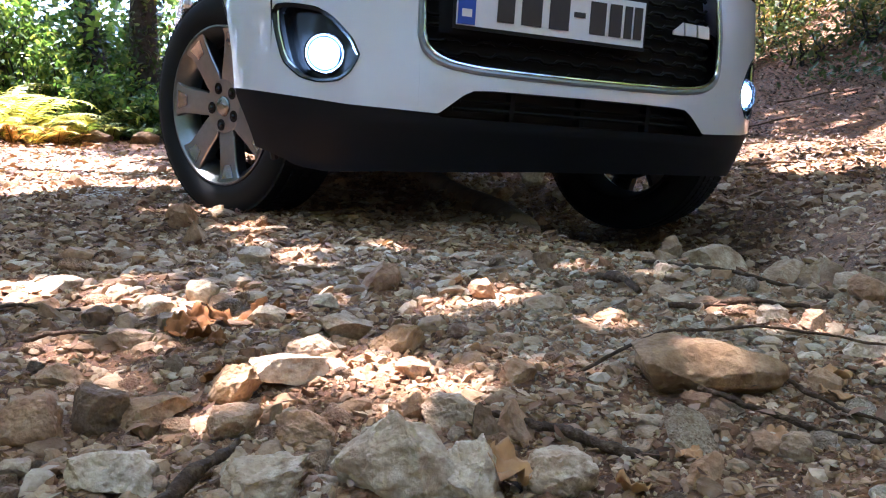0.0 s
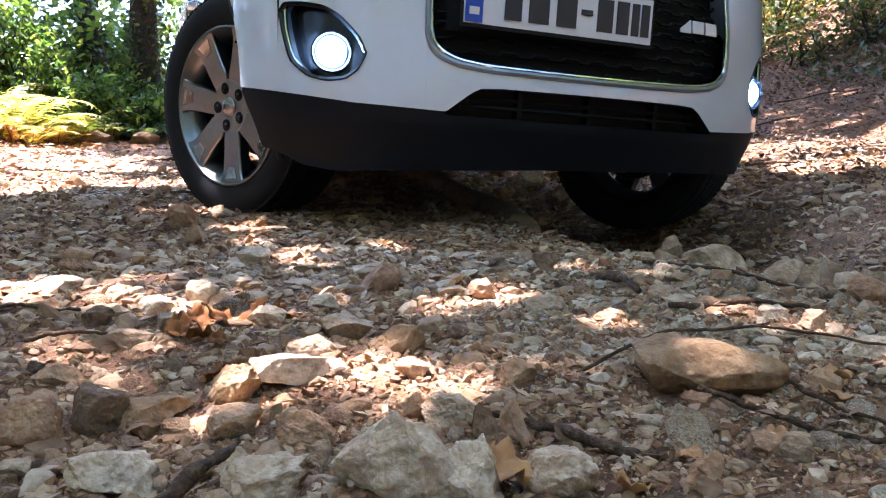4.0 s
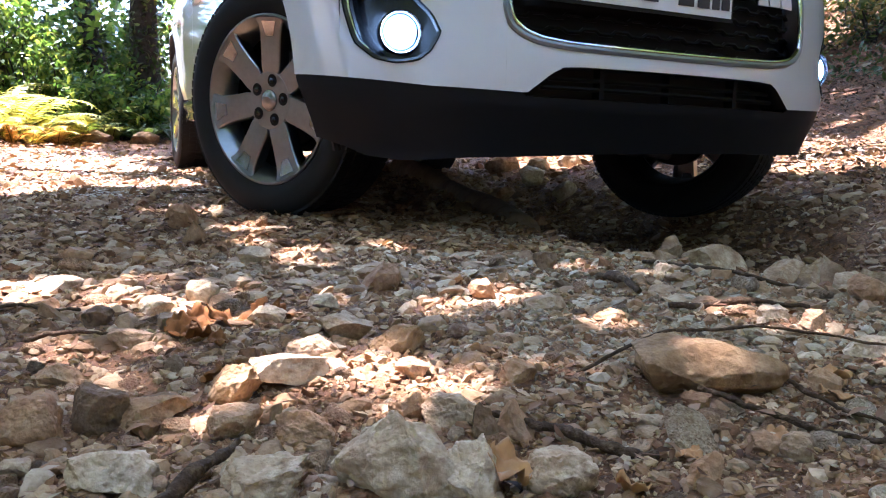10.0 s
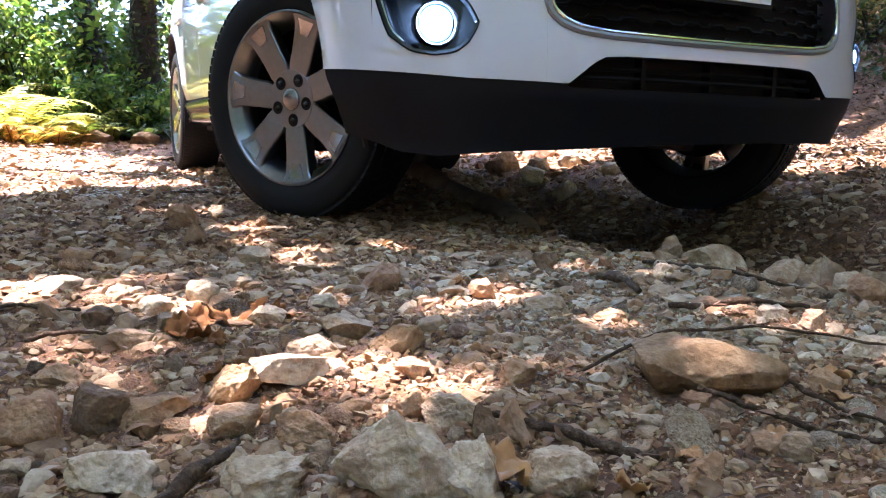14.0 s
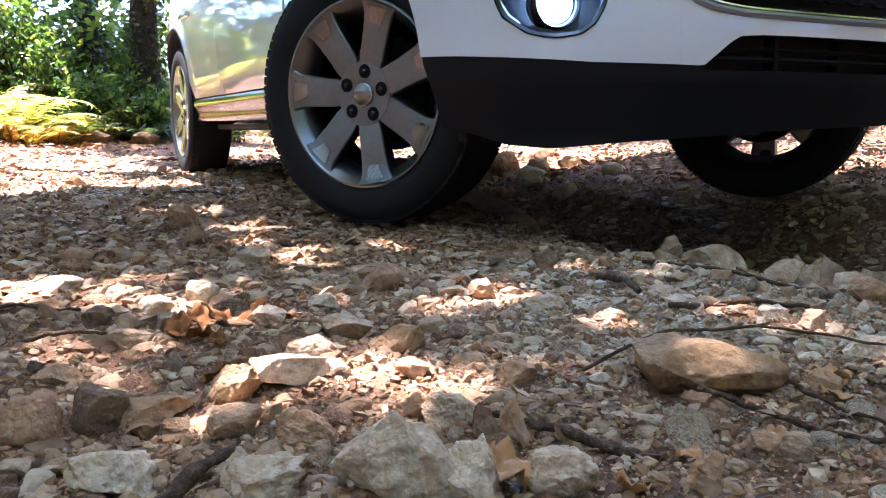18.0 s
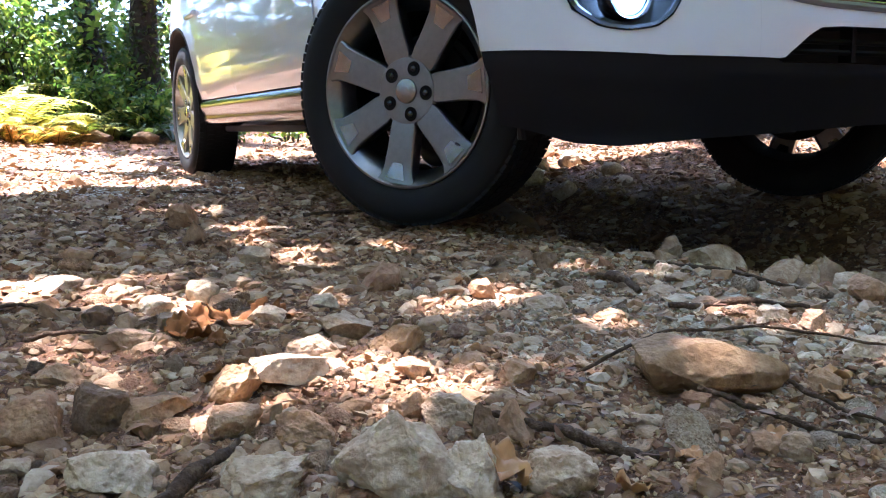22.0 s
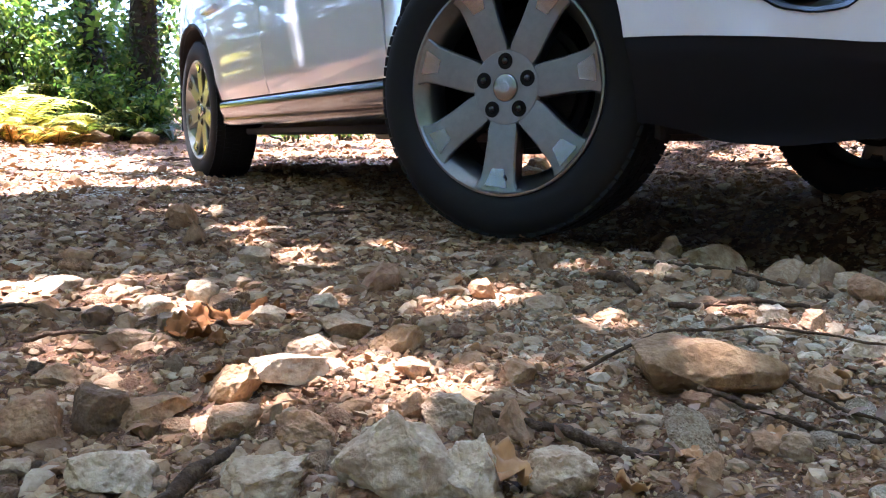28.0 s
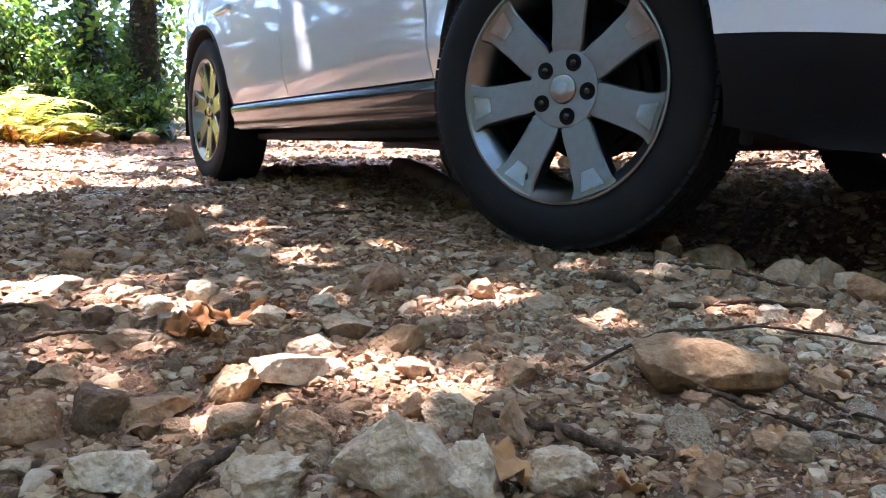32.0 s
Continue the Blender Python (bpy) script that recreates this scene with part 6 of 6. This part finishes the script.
# ---- what moves ----
def motions():
    # The car creeps forward and to its left: seconds, place of the front axle, lean, dip and heading in degrees.
    car_rows = [
        (0, pose(0.0657, 2.9446, 0.2668, -4.030, 1.192, -69.917)),
        (0.5, pose(0.0664, 2.9457, 0.2671, -3.980, 1.169, -69.945)),
        (1, pose(0.0667, 2.9462, 0.2673, -3.942, 1.155, -69.953)),
        (1.5, pose(0.0669, 2.9459, 0.2673, -3.930, 1.135, -69.948)),
        (2, pose(0.0677, 2.9450, 0.2671, -3.937, 1.097, -69.943)),
        (2.5, pose(0.0696, 2.9434, 0.2669, -3.948, 1.048, -69.952)),
        (3, pose(0.0733, 2.9418, 0.2669, -3.953, 0.989, -69.984)),
        (3.5, pose(0.0790, 2.9419, 0.2668, -3.966, 0.902, -70.056)),
        (5.5, pose(0.1169, 2.9176, 0.2763, -3.774, 0.730, -69.475)),
        (6, pose(0.1322, 2.9040, 0.2815, -3.635, 0.675, -69.161)),
        (6.5, pose(0.1501, 2.8897, 0.2875, -3.473, 0.614, -68.855)),
        (7, pose(0.1700, 2.8745, 0.2938, -3.290, 0.550, -68.526)),
        (7.5, pose(0.1901, 2.8577, 0.2995, -3.108, 0.465, -68.161)),
        (8, pose(0.2072, 2.8403, 0.3029, -2.957, 0.344, -67.806)),
        (8.5, pose(0.2197, 2.8269, 0.3040, -2.839, 0.203, -67.562)),
        (9, pose(0.2268, 2.8204, 0.3042, -2.743, 0.111, -67.443)),
        (9.5, pose(0.2291, 2.8193, 0.3055, -2.670, 0.121, -67.376)),
        (10, pose(0.2298, 2.8203, 0.3079, -2.617, 0.182, -67.337)),
        (10.5, pose(0.2321, 2.8203, 0.3104, -2.573, 0.233, -67.327)),
        (11, pose(0.2364, 2.8181, 0.3124, -2.523, 0.258, -67.306)),
        (11.5, pose(0.2425, 2.8139, 0.3140, -2.435, 0.246, -67.230)),
        (12, pose(0.2503, 2.8081, 0.3158, -2.307, 0.190, -67.083)),
        (12.5, pose(0.2595, 2.7997, 0.3180, -2.167, 0.100, -66.878)),
        (13, pose(0.2707, 2.7897, 0.3208, -2.019, -0.000, -66.664)),
        (13.5, pose(0.2848, 2.7799, 0.3243, -1.842, -0.077, -66.472)),
        (14, pose(0.3008, 2.7699, 0.3286, -1.645, -0.113, -66.280)),
        (14.5, pose(0.3174, 2.7575, 0.3337, -1.444, -0.107, -66.057)),
        (16.5, pose(0.4130, 2.6853, 0.3563, -0.349, -0.124, -64.660)),
        (17, pose(0.4437, 2.6654, 0.3593, -0.240, -0.202, -64.205)),
        (17.5, pose(0.4758, 2.6463, 0.3628, -0.131, -0.276, -63.749)),
        (18, pose(0.5073, 2.6272, 0.3658, -0.049, -0.340, -63.309)),
        (18.5, pose(0.5356, 2.6092, 0.3676, -0.025, -0.395, -62.917)),
        (19, pose(0.5585, 2.5938, 0.3685, -0.044, -0.442, -62.608)),
        (19.5, pose(0.5753, 2.5816, 0.3689, -0.053, -0.474, -62.393)),
        (20, pose(0.5869, 2.5735, 0.3691, -0.009, -0.496, -62.243)),
        (20.5, pose(0.5950, 2.5698, 0.3695, 0.078, -0.526, -62.125)),
        (21, pose(0.6015, 2.5678, 0.3704, 0.160, -0.573, -62.028)),
        (21.5, pose(0.6083, 2.5638, 0.3715, 0.192, -0.624, -61.937)),
        (22, pose(0.6178, 2.5563, 0.3724, 0.194, -0.665, -61.825)),
        (22.5, pose(0.6314, 2.5458, 0.3730, 0.196, -0.692, -61.662)),
        (23, pose(0.6487, 2.5337, 0.3734, 0.196, -0.708, -61.444)),
        (23.5, pose(0.6687, 2.5209, 0.3738, 0.192, -0.713, -61.196)),
        (24, pose(0.6900, 2.5066, 0.3743, 0.193, -0.717, -60.962)),
        (24.5, pose(0.7121, 2.4903, 0.3743, 0.181, -0.740, -60.755)),
        (25, pose(0.7341, 2.4719, 0.3734, 0.119, -0.785, -60.553)),
        (25.5, pose(0.7556, 2.4512, 0.3717, -0.004, -0.829, -60.350)),
        (27.5, pose(0.8326, 2.3748, 0.3672, -0.607, -1.054, -59.699)),
        (28, pose(0.8456, 2.3591, 0.3658, -0.622, -1.030, -59.634)),
        (28.5, pose(0.8563, 2.3435, 0.3643, -0.601, -1.022, -59.580)),
        (29, pose(0.8651, 2.3287, 0.3629, -0.576, -1.026, -59.541)),
        (29.5, pose(0.8737, 2.3154, 0.3614, -0.589, -1.034, -59.499)),
        (30, pose(0.8841, 2.3033, 0.3594, -0.676, -1.064, -59.426)),
        (30.5, pose(0.8982, 2.2911, 0.3566, -0.854, -1.122, -59.298)),
        (31, pose(0.9163, 2.2784, 0.3525, -1.122, -1.187, -59.102)),
        (31.5, pose(0.9379, 2.2650, 0.3470, -1.462, -1.254, -58.849)),
        (32, pose(0.9617, 2.2513, 0.3406, -1.846, -1.328, -58.568)),
    ]
    walk(car, car_rows)
    # The wheels: seconds, spring travel, steering and roll in degrees.
    walk(wheel_fr, [(t, pose(-0.015, -0.73, z, float(np.interp(t, [0, 17, 25], [2.0, 2.0, 0.0])), 0, turn) @ pose(0, 0, 0, 0, roll + float(np.interp(t, [0, 6, 9, 14, 17, 20, 24, 32], [0, 0, 3, 4.5, 3, -2, -3, -4.5])), 0)) for t, z, turn, roll in (
        (0, 0.013, 31.0, -163.9), (0.5, 0.011, 31.0, -163.6), (1, 0.009, 31.1, -163.5), (1.5, 0.009, 31.1, -163.5), (2, 0.010, 31.1, -163.3),
        (2.5, 0.011, 31.2, -162.9), (3, 0.012, 31.2, -162.4), (3.5, 0.012, 31.2, -161.6), (5.5, 0.011, 31.4, -154.0), (6, 0.011, 31.4, -150.4),
        (6.5, 0.011, 31.5, -146.5), (7, 0.010, 31.5, -142.3), (7.5, 0.009, 31.5, -137.8), (8, 0.008, 31.6, -133.6), (8.5, 0.007, 31.6, -130.4),
        (9, 0.007, 31.6, -128.8), (9.5, 0.006, 31.7, -128.4), (10, 0.006, 31.7, -128.1), (10.5, 0.005, 31.8, -127.6), (11, 0.005, 31.8, -126.9),
        (11.5, 0.004, 31.8, -125.7), (12, 0.003, 31.9, -124.0), (12.5, 0.003, 31.9, -121.8), (13, 0.002, 31.9, -119.2), (13.5, 0.002, 32.0, -116.4),
        (14, 0.001, 32.0, -113.3), (14.5, 0.001, 32.0, -108.7), (16.5, -0.002, 32.0, -84.2), (17, -0.003, 32.0, -76.9), (17.5, -0.004, 32.0, -69.5),
        (18, -0.005, 32.0, -62.2), (18.5, -0.005, 31.8, -56.7), (19, -0.005, 31.5, -52.1), (19.5, -0.004, 31.2, -48.6), (20, -0.004, 31.0, -46.3),
        (20.5, -0.004, 30.8, -44.8), (21, -0.004, 30.5, -43.7), (21.5, -0.004, 30.3, -42.3), (22, -0.005, 30.1, -40.4), (22.5, -0.006, 29.9, -37.5),
        (23, -0.007, 29.8, -34.1), (23.5, -0.009, 29.6, -30.1), (24, -0.010, 29.4, -26.0), (24.5, -0.011, 29.2, -21.6), (25, -0.011, 29.0, -17.0),
        (25.5, -0.012, 28.5, -12.2), (27.5, -0.012, 26.5, 4.9), (28, -0.012, 26.0, 8.0), (28.5, -0.012, 25.1, 10.9), (29, -0.011, 24.2, 13.5),
        (29.5, -0.011, 23.4, 15.9), (30, -0.010, 22.5, 18.4), (30.5, -0.010, 22.0, 21.4), (31, -0.011, 21.5, 25.0), (31.5, -0.011, 21.0, 29.1),
        (32, -0.012, 20.5, 33.6), )])
    walk(wheel_fl, [(t, pose(-0.015, 0.72, z, 0, 0, turn) @ pose(0, 0, 0, 0, roll, 0) @ pose(0, 0, 0, 0, 0, 180)) for t, z, turn, roll in (
        (0, 0.000, 28.5, -132.9), (0.5, 0.000, 28.6, -132.6), (1, 0.000, 28.6, -132.5), (1.5, 0.000, 28.6, -132.5), (2, 0.000, 28.7, -132.3),
        (2.5, 0.000, 28.7, -131.9), (3, 0.000, 28.7, -131.3), (3.5, 0.000, 28.8, -130.3), (5.5, 0.000, 28.9, -124.3), (6, 0.000, 28.9, -121.6),
        (6.5, 0.000, 28.9, -118.5), (7, 0.000, 29.0, -115.1), (7.5, 0.000, 29.0, -111.7), (8, 0.000, 29.0, -108.6), (8.5, 0.000, 29.1, -106.3),
        (9, 0.000, 29.1, -105.1), (9.5, 0.000, 29.1, -104.6), (10, 0.000, 29.2, -104.1), (10.5, 0.000, 29.2, -103.5), (11, 0.000, 29.2, -102.8),
        (11.5, 0.000, 29.3, -101.7), (12, 0.000, 29.3, -100.4), (12.5, 0.000, 29.3, -98.8), (13, 0.000, 29.4, -96.8), (13.5, 0.000, 29.4, -94.5),
        (14, 0.000, 29.4, -91.8), (14.5, 0.000, 29.4, -87.8), (16.5, 0.000, 29.4, -67.1), (17, 0.000, 29.4, -61.3), (17.5, 0.000, 29.4, -55.4),
        (18, 0.000, 29.4, -49.5), (18.5, 0.000, 29.2, -45.2), (19, 0.000, 29.0, -41.7), (19.5, 0.000, 28.8, -39.0), (20, 0.000, 28.5, -37.2),
        (20.5, 0.000, 28.3, -36.1), (21, 0.000, 28.1, -35.2), (21.5, 0.000, 27.9, -34.1), (22, 0.000, 27.7, -32.6), (22.5, 0.000, 27.5, -30.3),
        (23, 0.000, 27.4, -27.6), (23.5, 0.000, 27.2, -24.5), (24, 0.000, 27.0, -21.2), (24.5, 0.000, 26.9, -17.5), (25, 0.000, 26.7, -13.7),
        (25.5, 0.000, 26.2, -9.7), (27.5, 0.000, 24.4, 5.1), (28, 0.000, 23.9, 8.0), (28.5, 0.000, 23.1, 10.7), (29, 0.000, 22.3, 13.1),
        (29.5, 0.000, 21.5, 15.4), (30, 0.000, 20.7, 17.6), (30.5, 0.000, 20.2, 20.2), (31, 0.000, 19.8, 23.4), (31.5, 0.000, 19.3, 27.0),
        (32, 0.000, 18.9, 30.9), )])
    walk(wheel_rr, [(t, pose(-2.67, -0.735, z, 0, 0, turn) @ pose(0, 0, 0, 0, roll, 0)) for t, z, turn, roll in (
        (0, 0.000, 0.0, -133.9), (0.5, -0.000, 0.0, -133.4), (1, -0.000, 0.0, -133.2), (1.5, -0.000, 0.0, -133.0), (2, -0.000, 0.0, -132.7),
        (2.5, -0.000, 0.0, -132.2), (3, -0.000, 0.0, -131.4), (3.5, -0.000, 0.0, -130.0), (5.5, -0.001, 0.0, -123.6), (6, -0.001, 0.0, -120.3),
        (6.5, -0.002, 0.0, -116.8), (7, -0.002, 0.0, -113.0), (7.5, -0.003, 0.0, -108.8), (8, -0.004, 0.0, -104.7), (8.5, -0.004, 0.0, -101.4),
        (9, -0.004, 0.0, -99.7), (9.5, -0.004, 0.0, -99.3), (10, -0.004, 0.0, -98.6), (10.5, -0.004, 0.0, -97.9), (11, -0.003, 0.0, -97.1),
        (11.5, -0.003, 0.0, -96.1), (12, -0.003, 0.0, -94.5), (12.5, -0.003, 0.0, -92.3), (13, -0.003, 0.0, -89.7), (13.5, -0.004, 0.0, -87.2),
        (14, -0.005, 0.0, -84.5), (14.5, -0.007, 0.0, -80.3), (16.5, -0.011, 0.0, -57.5), (17, -0.012, 0.0, -50.9), (17.5, -0.013, 0.0, -44.3),
        (18, -0.013, 0.0, -37.7), (18.5, -0.012, 0.0, -32.7), (19, -0.012, 0.0, -28.6), (19.5, -0.011, 0.0, -25.4), (20, -0.010, 0.0, -23.3),
        (20.5, -0.009, 0.0, -21.9), (21, -0.008, 0.0, -21.0), (21.5, -0.006, 0.0, -19.8), (22, -0.005, 0.0, -17.9), (22.5, -0.004, 0.0, -15.3),
        (23, -0.003, 0.0, -12.1), (23.5, -0.001, 0.0, -8.6), (24, 0.000, 0.0, -4.8), (24.5, 0.002, 0.0, -0.7), (25, 0.003, 0.0, 3.7),
        (25.5, 0.005, 0.0, 8.3), (27.5, 0.010, 0.0, 24.9), (28, 0.012, 0.0, 28.0), (28.5, 0.013, 0.0, 30.9), (29, 0.015, 0.0, 33.5),
        (29.5, 0.017, 0.0, 35.9), (30, 0.019, 0.0, 38.4), (30.5, 0.021, 0.0, 41.3), (31, 0.023, 0.0, 44.7), (31.5, 0.027, 0.0, 48.5),
        (32, 0.030, 0.0, 52.6), )])
    walk(wheel_rl, [(t, pose(-2.67, 0.735, z, 0, 0, turn) @ pose(0, 0, 0, 0, roll, 0) @ pose(0, 0, 0, 0, 0, 180)) for t, z, turn, roll in (
        (0, 0.000, 0.0, -96.3), (0.5, 0.000, 0.0, -96.0), (1, 0.000, 0.0, -95.9), (1.5, 0.000, 0.0, -95.7), (2, 0.000, 0.0, -95.4),
        (2.5, 0.000, 0.0, -94.8), (3, 0.000, 0.0, -93.9), (3.5, 0.000, 0.0, -92.4), (5.5, 0.000, 0.0, -88.3), (6, 0.000, 0.0, -86.0),
        (6.5, 0.000, 0.0, -83.5), (7, 0.000, 0.0, -80.9), (7.5, 0.000, 0.0, -78.1), (8, 0.000, 0.0, -75.3), (8.5, 0.000, 0.0, -73.0),
        (9, 0.000, 0.0, -71.9), (9.5, 0.000, 0.0, -71.4), (10, 0.000, 0.0, -70.5), (10.5, 0.000, 0.0, -69.7), (11, 0.000, 0.0, -68.8),
        (11.5, 0.000, 0.0, -68.0), (12, 0.000, 0.0, -67.0), (12.5, 0.000, 0.0, -65.6), (13, 0.000, 0.0, -63.9), (13.5, 0.000, 0.0, -62.2),
        (14, 0.000, 0.0, -60.1), (14.5, 0.000, 0.0, -56.4), (16.5, 0.000, 0.0, -38.1), (17, 0.000, 0.0, -33.3), (17.5, 0.000, 0.0, -28.5),
        (18, 0.000, 0.0, -23.7), (18.5, 0.000, 0.0, -20.2), (19, 0.000, 0.0, -17.2), (19.5, 0.000, 0.0, -14.9), (20, 0.000, 0.0, -13.4),
        (20.5, 0.000, 0.0, -12.6), (21, 0.000, 0.0, -12.1), (21.5, 0.000, 0.0, -11.3), (22, 0.000, 0.0, -9.8), (22.5, 0.000, 0.0, -7.9),
        (23, 0.000, 0.0, -5.5), (23.5, 0.000, 0.0, -2.9), (24, 0.000, 0.0, -0.1), (24.5, 0.000, 0.0, 3.2), (25, 0.000, 0.0, 6.8),
        (25.5, 0.000, 0.0, 10.7), (27.5, 0.000, 0.0, 25.2), (28, 0.000, 0.0, 28.0), (28.5, 0.000, 0.0, 30.7), (29, 0.000, 0.0, 33.1),
        (29.5, 0.000, 0.0, 35.4), (30, 0.000, 0.0, 37.7), (30.5, 0.000, 0.0, 40.3), (31, 0.000, 0.0, 43.3), (31.5, 0.000, 0.0, 46.8),
        (32, 0.000, 0.0, 50.5), )])


motions()
